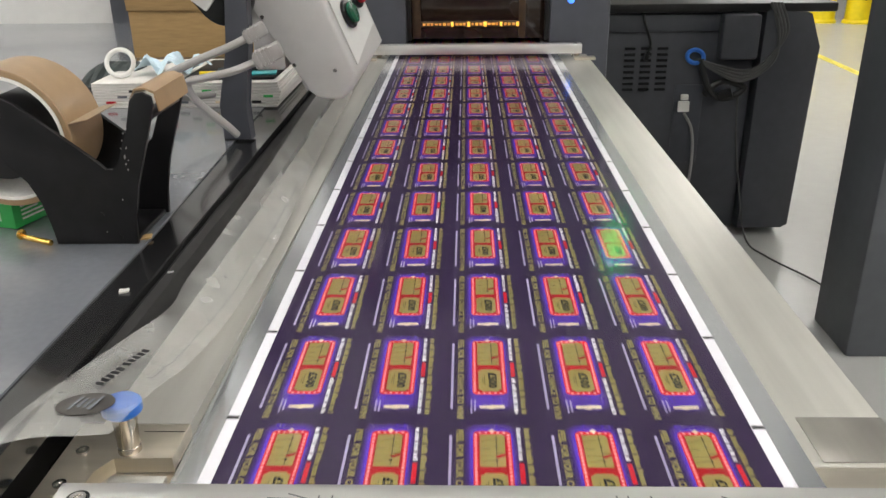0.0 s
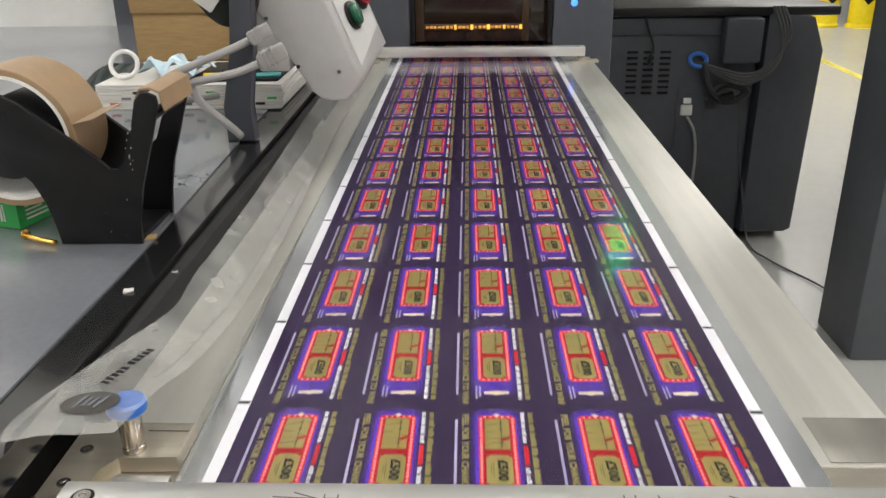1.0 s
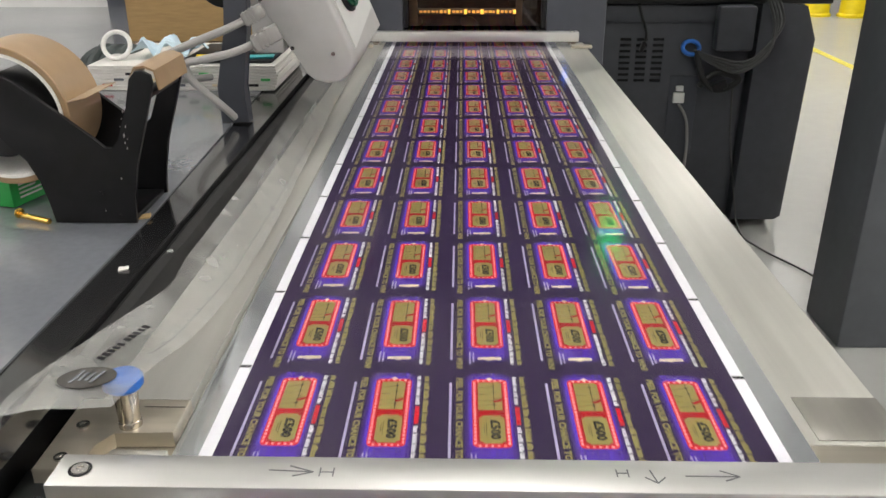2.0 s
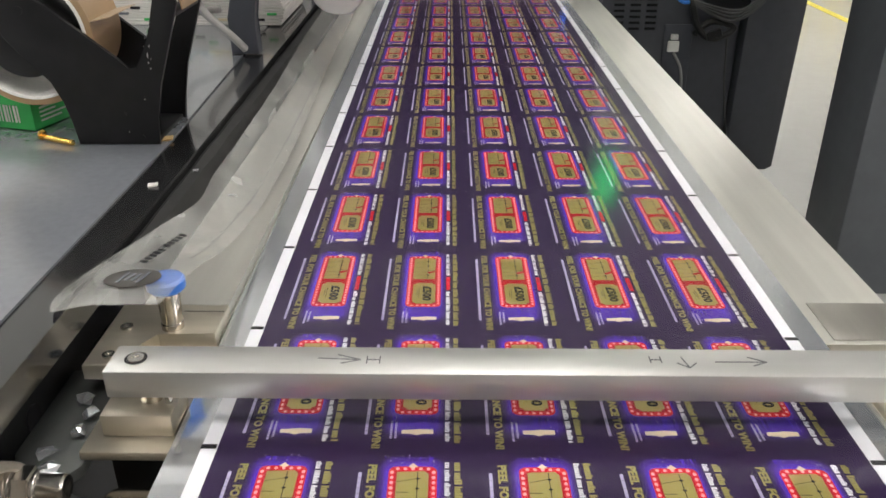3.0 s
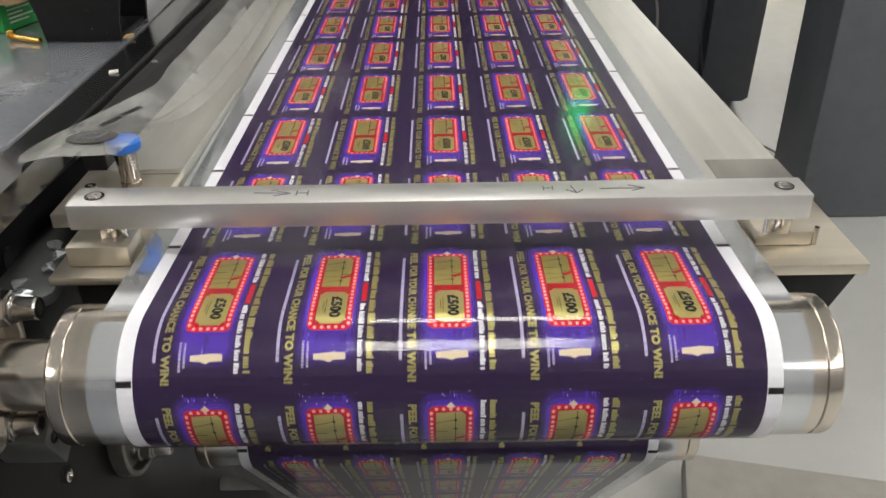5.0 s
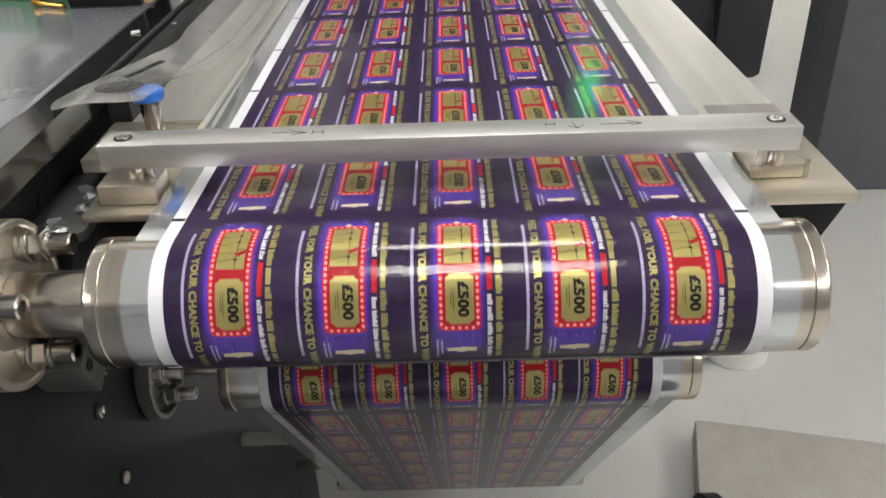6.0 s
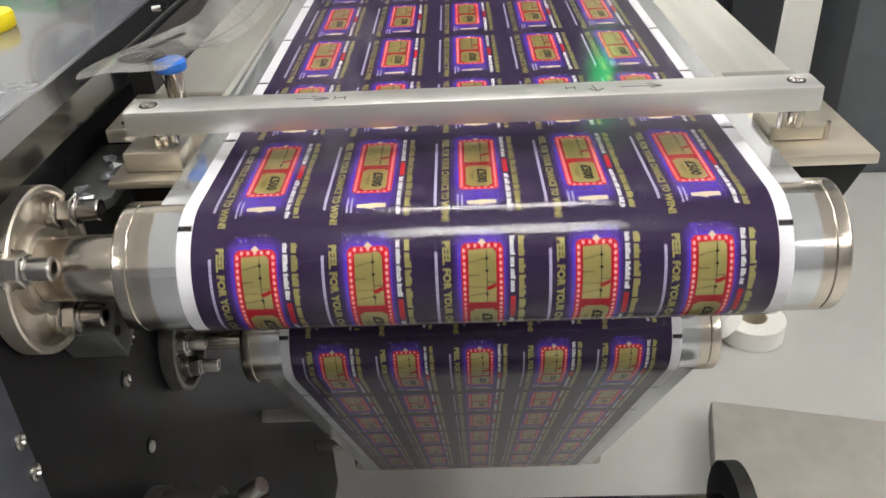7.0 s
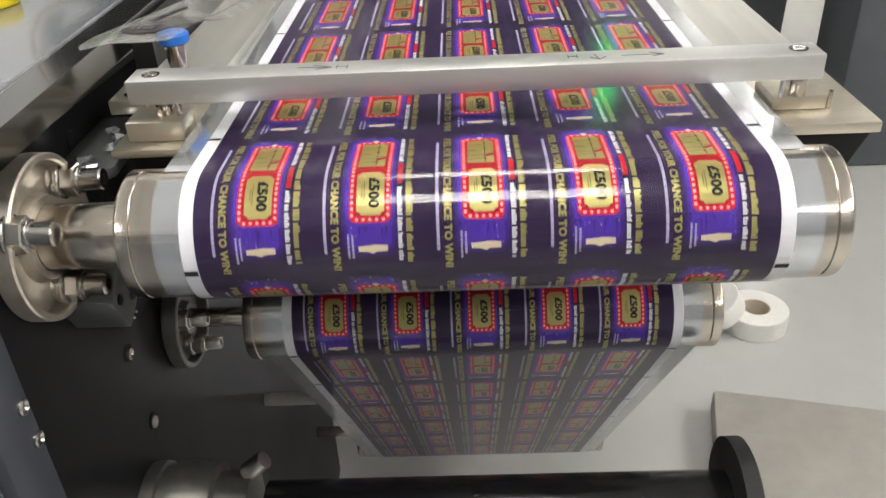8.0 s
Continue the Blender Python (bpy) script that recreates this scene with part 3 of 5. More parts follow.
# white paper rolls on the floor beyond the rewinder, one leaning on the other
for radius, hole, height, foot, axis, lb in ((0.070, 0.031, 0.048, (0.626, 1.046, 0.0005), (0, 0, 1), "white paper roll lying flat on the workshop floor"),
                                             (0.060, 0.022, 0.045, (0.548, 1.052, 0.0322), (-0.5, -0.04, 0.866), "white paper roll leaning on another on the floor")):
    tp = thing("paper_roll", lb, "paper roll", (0, 0, 0), "paper rolls on the floor")
    bm = bmesh.new()
    lathe(bm, [(0, hole), (0, radius - 0.002), (0.0015, radius), (height - 0.0015, radius), (height, radius - 0.002), (height, hole), (0, hole)], foot, axis, 56, cap=False)
    part("paper", bm, WHITE_TAPE, tp)
    bm = bmesh.new()
    lathe(bm, [(0.0005, hole - 0.0025), (0.0005, hole - 0.0001), (height - 0.0005, hole - 0.0001), (height - 0.0005, hole - 0.0025), (0.0005, hole - 0.0025)], foot, axis, 40, cap=False)
    part("core", bm, CORE, tp, "brown cardboard core")

# ---- the printed web ----
PITCH = 0.1055
CUTS = 24
SLAT = PITCH / CUTS
LANES = [(-2 + i) * 0.0575 for i in range(5)]
WEB_MATS = [FOIL, INK_WHITE, INK_PURPLE, INK_VIOLET, INK_BLUE, INK_RED, INK_DEEP_RED, INK_PINK, INK_BLACK, INK_LILAC, INK_CREAM, GOLD, GLOW_A, GLOW_B, GLOW_C, GLOW_D]
FO, WH, PU, VI, BL, RE, DR, PI, BK, LI, CR, GO, GA, GB, GC, GD = range(16)


def text_polys(body, size, bold=0.035, spacing=1.05):
    """Flat letters of the built-in font as a list of polygons."""
    cu = bpy.data.curves.new("lettering", "FONT")
    cu.body, cu.size, cu.resolution_u, cu.offset, cu.space_character = body, size, 3, size * bold, spacing
    ob = new("lettering", cu)
    bpy.context.view_layer.update()
    me = ob.evaluated_get(bpy.context.evaluated_depsgraph_get()).to_mesh()
    polys = [[(me.vertices[i].co.x, me.vertices[i].co.y) for i in p.vertices] for p in me.polygons]
    ob.evaluated_get(bpy.context.evaluated_depsgraph_get()).to_mesh_clear()
    bpy.data.objects.remove(ob)
    bpy.data.curves.remove(cu)
    return polys


TICKET = (-0.0071, 0.96)
FOOT = (-0.0085, 1.0)


def art_row():
    """One repeat of the print: x across the web, -y downstream, thin layers of ink over foil."""
    bm = bmesh.new()

    lay = [0.0, 1.0]             # shift and stretch of what is drawn, along the web

    def poly(pts, layer, mat):
        pts = [(x, lay[1] * y - lay[0]) for x, y in pts]
        f = bm.faces.new([bm.verts.new((x, y, layer * 0.00004)) for x, y in pts])
        if f.normal.z < 0 or sum((pts[i][0] - pts[i - 1][0]) * (pts[i][1] + pts[i - 1][1]) for i in range(len(pts))) > 0:
            f.normal_flip()
        f.material_index = mat

    def rect(x0, x1, u0, u1, layer, mat):
        poly([(x0, -u1), (x1, -u1), (x1, -u0), (x0, -u0)], layer, mat)

    def lettering(body, size, stretch, x0, u0, layer, mat, length=None, height=None):
        """Letters that read downstream, their tops towards +x."""
        polys = text_polys(body, size, 0.052, 1.06)
        xs = [p[0] for q in polys for p in q]
        ys = [p[1] for q in polys for p in q]
        kx = (length / (max(xs) - min(xs))) if length else stretch
        ky = (height / (max(ys) - min(ys))) if height else 1
        for q in polys:
            poly([(x0 + (b - min(ys)) * ky, -(u0 + (a - min(xs)) * kx)) for a, b in q], layer, mat)

    rect(-0.1555, 0.1555, 0, PITCH, 1, WH)
    rect(-0.148, 0.148, 0, PITCH, 2, PU)
    rect(-0.1558, -0.1485, -0.0072, -0.0039, 3, BK)
    rect(0.1485, 0.1558, 0.0008, 0.0041, 3, BK)
    rng = random.Random(7)
    # letters are bold and close-set
    for lx in LANES:
        lay[:] = TICKET
        # glow round the ticket
        for n, (w, h, cu, ink) in enumerate(((0.0300, 0.0965, 0.0560, GA), (0.0284, 0.0945, 0.0555, GB), (0.0266, 0.0920, 0.0550, GC), (0.0248, 0.0780, 0.0505, GD), (0.0234, 0.0735, 0.0503, BL))):
            poly([(lx + a - 0.0004, y - cu) for a, y in rounded(w, h, min(w, 0.009) * 0.8)], 3 + 0.5 * n, ink)
        poly([(lx + a - 0.0004, y - 0.0925) for a, y in rounded(0.0225, 0.0130, 0.004)], 5.6, GD)
        for k in range(16):
            x, u, w = lx + rng.uniform(-0.0105, 0.0100), rng.choice((0.0085, 0.0872)), rng.uniform(0.0004, 0.0011)
            poly([(x - w, -u), (x + w, -u), (x + rng.uniform(-0.001, 0.001), -u - rng.uniform(0.004, 0.011) * (0.55 if u < 0.05 else 1))], 5.8, BL if k % 2 else GC)
        for k in range(26):
            x, u = lx + rng.uniform(-0.013, 0.012), rng.choice((rng.uniform(0.0065, 0.0140), rng.uniform(0.087, 0.103)))
            a, s = rng.uniform(0.3, 1.1), rng.uniform(0.0004, 0.0013)
            poly([(x - s * 0.25, -u), (x, -u - s * a), (x + s * 0.25, -u), (x, -u + s * a)], 5.9, LI if k % 3 else BL)
        # red frame with a row of bulbs
        poly([(lx + a, b - 0.0503) for a, b in rounded(0.0214, 0.0705, 0.0036)], 6, RE)
        poly([(lx + a, b - 0.0503) for a, b in rounded(0.0158, 0.0640, 0.0024)], 7, DR)
        n_long, n_short = 19, 5
        for k in range(n_long):
            u = 0.0503 - 0.0311 + 0.0622 * k / (n_long - 1)
            for x in (lx - 0.0092, lx + 0.0092):
                poly([(x + 0.00085 * math.cos(a), -u + 0.00115 * math.sin(a)) for a in (i * math.pi / 4 for i in range(8))], 8, PI)
        for k in range(n_short):
            x = lx - 0.0068 + 0.0136 * k / (n_short - 1)
            for u in (0.0503 - 0.0335, 0.0503 + 0.0335):
                poly([(x + 0.0009 * math.cos(a), -u + 0.0010 * math.sin(a)) for a in (i * math.pi / 4 for i in range(8))], 8, PI)
        # winged ornament at the head of the frame
        poly([(lx - 0.0022, -0.0152), (lx, -0.0128), (lx + 0.0022, -0.0152), (lx, -0.0165)], 9, CR)
        # upper gold panel with the word cut in dark lines
        poly([(lx - 0.0070, -0.0190), (lx + 0.0052, -0.0182), (lx + 0.0070, -0.0205), (lx + 0.0068, -0.0490), (lx - 0.0072, -0.0490)], 8, GO)
        rect(lx + 0.0020, lx + 0.00235, 0.0190, 0.0485, 9, BK)
        rect(lx - 0.0072, lx - 0.0015, 0.0322, 0.0326, 9, BK)
        rect(lx + 0.0022, lx + 0.0069, 0.0362, 0.0366, 9, BK)
        rect(lx - 0.0072, lx + 0.0020, 0.0388, 0.03905, 9, BK)
        poly([(lx - 0.0070, -0.0255), (lx + 0.0020, -0.0232), (lx + 0.0020, -0.0235), (lx - 0.0070, -0.0258)], 9, BK)
        poly([(lx - 0.0072, -0.0445), (lx + 0.0020, -0.0425), (lx + 0.0020, -0.0428), (lx - 0.0072, -0.0448)], 9, BK)
        for u in (0.0235, 0.0300, 0.0435):
            poly([(lx + 0.0010, -u), (lx + 0.0022, -u - 0.0009), (lx + 0.0034, -u), (lx + 0.0022, -u + 0.0009)], 10, BK)
        poly([(lx + 0.0012, -0.0395), (lx + 0.0068, -0.0368), (lx + 0.0068, -0.0392), (lx + 0.0030, -0.0412)], 11, DR)
        # lower gold plaque with scooped corners
        w, h, c = 0.0071, 0.0136, 0.0022
        poly([(lx + a + 0.0003, b - 0.0680) for a, b in ((w - c, h), (-w + c, h), (-w + c * 0.7, h - c * 0.7), (-w, h - c), (-w, -h + c), (-w + c * 0.7, -h + c * 0.7), (-w + c, -h), (w - c, -h), (w - c * 0.7, -h + c * 0.7), (w, -h + c), (w, h - c), (w - c * 0.7, h - c * 0.7))], 8, GO)
        lettering("\u00a3500", 0.01, 1, lx - 0.0008, 0.0588, 9, BK, 0.0188, 0.0058)
        rect(lx - 0.0030, lx - 0.0027, 0.0615, 0.0740, 9, BK)
        rect(lx - 0.0042, lx - 0.0039, 0.0640, 0.0715, 9, BK)
        lay[:] = 0.0, 1.0
        # gold headline and its fine print
        lettering("PEEL FOR YOUR CHANCE TO WIN!", 0.01, 1, lx - 0.0201, 0.0062, 6, GO, 0.0945, 0.0042)
        u = 0.0115
        while u < 0.090:
            d = rng.uniform(0.0016, 0.0048)
            rect(lx - 0.0240, lx - 0.0225, u, min(u + d, 0.0905), 6, LI)
            u += d + 0.00025
        # white line with a red stretch, gold line beside it
        for u, end, ink in ((0.0045, 0.0350, WH), (0.0366, 0.0545, RE), (0.0562, 0.0965, WH)):
            while u < end:
                for k in range(rng.randint(3, 7)):
                    e, tall = rng.uniform(0.0008, 0.0014), rng.random() < 0.35
                    if u + e > end:
                        break
                    rect(lx + 0.0140, lx + (0.0166 if tall or ink == RE else 0.0160), u, u + e, 6, ink)
                    u += e + (0.00008 if ink == RE else 0.00022)
                u += 0.0009 if ink == WH else 0.0002
        u = 0.0045
        while u < 0.0955:
            for k in range(rng.randint(4, 9)):
                e, tall = rng.uniform(0.0009, 0.0016), rng.random() < 0.4
                rect(lx + 0.0183, lx + (0.0217 if tall else 0.0209), u, min(u + e, 0.0970), 6, GO)
                u += e + 0.0002
                if u > 0.0955:
                    break
            u += 0.0011
        lay[:] = FOOT
        # small print and the pale hand sign at the foot
        for x0, u0, u1 in ((-0.0120, 0.0890, 0.1020), (-0.0098, 0.0895, 0.1015)):
            u = u0
            while u < u1:
                d = rng.uniform(0.0006, 0.0016)
                rect(lx + x0, lx + x0 + 0.0011, u, u + d, 6, LI)
                u += d + 0.0004
        poly([(lx - 0.0065, -0.0955), (lx - 0.0005, -0.0950), (lx + 0.0020, -0.0946), (lx + 0.0085, -0.0950), (lx + 0.0085, -0.0982), (lx + 0.0030, -0.0984), (lx + 0.0008, -0.0995), (lx - 0.0020, -0.0984), (lx - 0.0065, -0.0982)], 6, CR)
    return bm


def one_repeat(row):
    """The row with what its neighbours reach into it, cut square to one pitch."""
    out = row.copy()
    for d in (-PITCH, PITCH):
        me = bpy.data.meshes.new("neighbour")
        row.to_mesh(me)
        me.transform(Matrix.Translation((0, d, 0)))
        out.from_mesh(me)
        bpy.data.meshes.remove(me)
    for u, keep_below in ((0, True), (PITCH, False)):
        bmesh.ops.bisect_plane(out, geom=out.verts[:] + out.edges[:] + out.faces[:], plane_co=(0, -u, 0), plane_no=(0, 1, 0),
                               clear_outer=keep_below, clear_inner=not keep_below, dist=1e-7)
    return out


full = one_repeat(art_row())
ROW_MESH = None
SLAT_MESHES = []
for k in range(CUTS):
    b = full.copy()
    for u, keep_below in ((k * SLAT, True), ((k + 1) * SLAT, False)):
        if 0 < u < PITCH - 1e-6:
            bmesh.ops.bisect_plane(b, geom=b.verts[:] + b.edges[:] + b.faces[:], plane_co=(0, -u, 0), plane_no=(0, 1, 0),
                                   clear_outer=keep_below, clear_inner=not keep_below, dist=1e-7)
    bmesh.ops.translate(b, vec=(0, (k + 0.5) * SLAT, 0), verts=b.verts[:])
    SLAT_MESHES.append(mesh_of("web_strip", b, WEB_MATS, smooth=False))
bmesh.ops.translate(full, vec=(0, PITCH / 2, 0), verts=full.verts[:])
ROW_MESH = mesh_of("web_sheet", full, WEB_MATS, smooth=False)


# the web's way: s in metres, from deep in the press, under the bar, over the rollers and down
Y_FAR, Y_BAR = 1.45, 0.076     # the web leaves the table at Y_BAR


def on(r, a, side=1):
    return r[0] + side * r[2] * math.cos(a), r[1] + side * r[2] * math.sin(a)


dy, dz = Y_BAR - R1[0], WEB_Z - R1[1]
A0 = math.atan2(dz, dy) + math.acos(R1[2] / math.hypot(dy, dz))     # normal angle of the rise from the bar
dy, dz = R3[0] - R2[0], R3[1] - R2[1]
A2 = 2 * math.pi + math.atan2(dz, dy) - math.acos((R2[2] - R3[2]) / math.hypot(dy, dz))
HALF, THREE = math.pi / 2, 1.5 * math.pi
p1, px, pr2 = on(R1, A0), on(RX, THREE, -1), on(R2, HALF)
p2, p3 = on(R2, A2), on(R3, A2)
SEGS = [   # length, kind, where it starts and the normal's angle
    (Y_FAR - Y_BAR, "line", (Y_FAR, WEB_Z, HALF)),
    (math.dist((Y_BAR, WEB_Z), p1), "line", (Y_BAR, WEB_Z, A0)),
    (R1[2] * (THREE - A0), "arc", (R1, A0, 1)),
    (RX[0] - R1[0], "line", (*on(R1, THREE), THREE)),
    (RX[2] * math.pi, "arc", (RX, THREE, -1)),
    (RX[0] - R2[0], "line", (RX[0], RX[1] - RX[2], HALF)),
    (R2[2] * (A2 - HALF), "arc", (R2, HALF, 1)),
    (math.dist(p2, p3), "line", (*p2, A2)),
    (R3[2] * (THREE - A2), "arc", (R3, A2, 1)),
    (3.0, "line", (*on(R3, THREE), THREE)),
]


def web_at(s):
    """(y, z, normal angle) at the distance s along the web; negative s is inside the press."""
    if s <= 0:
        return Y_FAR - s, WEB_Z, math.pi / 2
    for n, kind, data in SEGS:
        if s <= n:
            break
        s -= n
    if kind == "line":
        y, z, a = data
        return y - math.sin(a) * s, z + math.cos(a) * s, a
    r, a0, side = data
    a = a0 + side * s / r[2]
    return (*on(r, a, side), a)


BENDS = [(Y_FAR - Y_BAR, Y_FAR - Y_BAR)]
total = 0.0
for n, kind, data in SEGS:
    if kind == "arc":
        BENDS.append((total, total + n))
    total += n

web = thing("printed_web", "moving web of purple and gold prize labels on silver liner", "label web", (0, 0, 0))

# the silver liner, and over the print a clear gloss sheet; both stay still
def web_sheet_mesh(e, half):
    bm = bmesh.new()
    prev = None
    s, end = 0.0, BENDS[-1][1] + 0.02
    while True:
        y, z, a = web_at(s)
        row = [bm.verts.new((x, y + e * math.cos(a), z + e * math.sin(a))) for x in (-half, half)]
        if prev:
            bm.faces.new((prev[0], row[0], row[1], prev[1]))
        prev = row
        if s >= end:
            return bm
        bend = any(b0 - 0.002 <= s <= b1 + 0.002 for b0, b1 in BENDS)
        s = min(end, s + (0.0012 if bend else 0.02))


part("liner", web_sheet_mesh(-0.0006, 0.170), FOIL, web, "silver foil liner")
# added sheet carries the web's smooth highlights; the flat strips move beneath it
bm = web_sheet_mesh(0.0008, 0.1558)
skin = part("laminate", bm, GLOSS_SHEET, web, "still clear gloss sheet over the moving print")
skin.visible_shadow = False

# ---- travel of the web ----
TRAVEL = [(0.0, 0.0), (2.5, 0.7525), (2.6, 0.7825), (2.7, 0.8105), (2.8, 0.8355), (2.9, 0.856), (3.0, 0.875), (3.5, 0.9480), (4.0, 1.0195), (4.5, 1.0920), (6.5, 1.3870), (8.0, 1.6110)]


def travelled(t):
    for (t0, s0), (t1, s1) in zip(TRAVEL, TRAVEL[1:]):
        if t <= t1:
            return s0 + (s1 - s0) * (t - t0) / (t1 - t0)
    return TRAVEL[-1][1]


def piece_pose(s):
    y, z, a = web_at(s)
    bent = any(b0 < s < b1 for b0, b1 in BENDS)
    e = -SLAT ** 2 / (12 * 0.0387) if bent else 0.0
    return Matrix.LocRotScale((0, y + e * math.cos(a), z + e * math.sin(a)), Euler((a - math.pi / 2, 0, 0)), None)


MARK0 = 0.2145                     # a register mark's y at the start
S_MARK = Y_FAR - MARK0             # its distance along the web
PIECES = []
# rows that carry on from a register mark downstream by one pitch each
for r in range(-27, 20):
    s0 = S_MARK + r * PITCH       # the mark, upstream end of the row
    if s0 + PITCH + TRAVEL[-1][1] < BENDS[0][0] - 0.02:
        if s0 + TRAVEL[-1][1] > -0.1:
            PIECES.append((ROW_MESH, s0 + PITCH / 2, PITCH))
    elif s0 > BENDS[-1][0] - 0.02:
        continue
    else:
        for k in range(CUTS):
            PIECES.append((SLAT_MESHES[k], s0 + (k + 0.5) * SLAT, SLAT))
for me, s, n in PIECES:
    ob = new("web_sheet" if n > 0.05 else "web_strip", me)
    ob.parent = web
    ob["start"] = s


def web_rows(s, n):
    """Keys of one rigid piece of the web: sparse on the straights, dense on the rollers."""
    rows = []
    for f in range(0, 241):
        t = f / 30
        at = s + travelled(t)
        near = any(b0 - n * 1.2 - 0.012 <= at <= b1 + n * 1.2 + 0.012 for b0, b1 in BENDS)
        knot = f % 15 == 0 or (75 <= f <= 90 and f % 3 == 0)
        if near or knot:
            rows.append((t, piece_pose(at)))
    return rows

# ---- the grey table on the operator side ----
TZ0 = 0.990
tab = thing("side_table", "grey laminate side table along the press delivery", "table", (0, 0, 0))
bm = bmesh.new()
prism(bm, [(-2.2, -0.5), (-0.262, -0.5), (-0.262, 0.3), (-0.284, 1.05), (-0.30, 1.62), (-2.2, 1.62)], (0, 0, 0.028), (0, 0, TZ0 - 0.028))
part("tabletop", bm, TABLE_GREY, tab)
for x, y in ((-2.1, -0.4), (-0.40, 1.5), (-2.1, 1.5), (-0.42, -0.42)):
    bm = bmesh.new()
    box(bm, (x - 0.03, y - 0.03, 0), (x + 0.03, y + 0.03, TZ0 - 0.0285), 0.003)
    part("leg", bm, PRESS2, tab)
rail = thing("cable_rail", "glossy black rail with a rubber lip beside the table", "rail", (0, 0, 0))
bm = bmesh.new()
prism(bm, [(-0.2615, -0.10), (-0.236, -0.10), (-0.236, 0.3), (-0.240, 1.34), (-0.290, 1.34), (-0.283, 1.05)], (0, 0, 0.018), (0, 0, 0.9705))
part("channel", bm, RAIL_GLOSS, rail)
lip = bmesh.new()
rows = []
for k in range(141):
    y = 0.102 + 1.228 * k / 140
    w = 0.0012 * noise.noise(Vector((0, y * 22, 1.0))) + 0.0006 * noise.noise(Vector((3, y * 90, 1.0)))
    rows.append([lip.verts.new((x, y, z)) for x, z in ((-0.2370, 0.955), (-0.2365, 0.981 + w), (-0.2330, 0.983 + w), (-0.2265 + w, 0.981), (-0.2225 + 2 * w, 0.974), (-0.2225 + 2 * w, 0.955))])
for p, q in zip(rows, rows[1:]):
    for j in range(5):
        lip.faces.new((p[j], p[j + 1], q[j + 1], q[j]))
lip.faces.new(rows[0][::-1])
lip.faces.new(rows[-1])
bmesh.ops.recalc_face_normals(lip, faces=lip.faces[:])
part("lip", lip, RUBBER, rail, "soft black rubber lip")

# clear plastic ruler strip
def plastic_strip():
    bm = bmesh.new()
    rows = []
    left = [(-0.240, 0.030, 0.9925), (-0.2435, 0.0545, 0.9915), (-0.2255, 0.1325, 0.987), (-0.2095, 0.186, 0.986), (-0.2105, 0.215, 0.986), (-0.2125, 0.2495, 0.986), (-0.2135, 0.4175, 0.985), (-0.2245, 0.85, 0.985), (-0.231, 1.30, 0.985)]
    right = [(-0.187, 0.036, 0.9935), (-0.1790, 0.074, 0.9935), (-0.177, 0.125, 0.981), (-0.177, 0.198, 0.9690), (-0.178, 0.235, 0.9645), (-0.179, 0.270, 0.9615), (-0.181, 0.40, 0.9570), (-0.193, 0.80, 0.9535), (-0.198, 1.30, 0.9535)]

    def along(pts, f):
        k = min(int(f), len(pts) - 2)
        p = [Vector(pts[min(max(k + d, 0), len(pts) - 1)]) for d in (-1, 0, 1, 2)]
        t = f - k
        return 0.5 * ((2 * p[1]) + (p[2] - p[0]) * t + (2 * p[0] - 5 * p[1] + 4 * p[2] - p[3]) * t * t + (3 * p[1] - p[0] - 3 * p[2] + p[3]) * t ** 3)

    n = 128
    for i in range(n + 1):
        a, d = along(left, 8 * i / n), along(right, 8 * i / n)
        ring = []
        for j in range(11):
            u = j / 10
            sag = 0.0012 * math.sin(math.pi * u) + 0.0011 * noise.noise(Vector((u * 3, (a.y + d.y) * 9, 1.6)))
            ring.append(bm.verts.new(a + (d - a) * u + Vector((0, 0, sag))))
        rows.append(ring)
    for p, q in zip(rows, rows[1:]):
        for j in range(10):
            bm.faces.new((p[j], p[j + 1], q[j + 1], q[j]))
    return bm, [(along(right, 8 * i / 600), along(left, 8 * i / 600)) for i in range(601)]


strip = thing("plastic_strip", "hazy clear plastic ruler strip lying along the table's edge", "plastic strip", (0, 0, 0))
bm, edges = plastic_strip()
sheet = part("sheet", bm, PLASTIC_CLEAR, strip)
sheet.visible_shadow = False
bm = bmesh.new()
y = 0.085
for k in range(150):
    y += 0.0040
    a, d = min(edges, key=lambda e: abs(e[0].y - y))
    w = 0.0036 if k % 5 == 0 else 0.0018
    q = a + (d - a).normalized() * 0.0065
    box(bm, (q.x - w, y - 0.00025, q.z + 0.0024), (q.x, y + 0.00025, q.z + 0.0026))
tagged(part("ruler_scale", bm, MARKER, strip, "grey ruler scale"), kind="stuff")
bm = bmesh.new()
c0 = Vector((-0.2085, 0.060, 0.9948))
ell = [(0.0145 * math.cos(a), 0.0100 * math.sin(a)) for a in (i * 2 * math.pi / 32 for i in range(32))]
prism(bm, ell, (0, 0, 0.0004), m=Matrix.Translation(c0) @ pose(0, 0, 0, 0, 1, 12))
part("dark_oval", bm, OVAL_PRINT, strip, "dark printed oval mark")
for dx, h in ((-0.0050, 0.012), (-0.0015, 0.008), (0.0020, 0.008), (0.0055, 0.012)):
    bm = bmesh.new()
    box(bm, (-0.0009, -h / 2, 0), (0.0009, h / 2, 0.0003), m=Matrix.Translation(c0 + Vector((dx, 0, 0.0008))) @ pose(0, 0, 0, 0, 1, -14))
    part("pale_bar", bm, TABLE_GREY, strip)
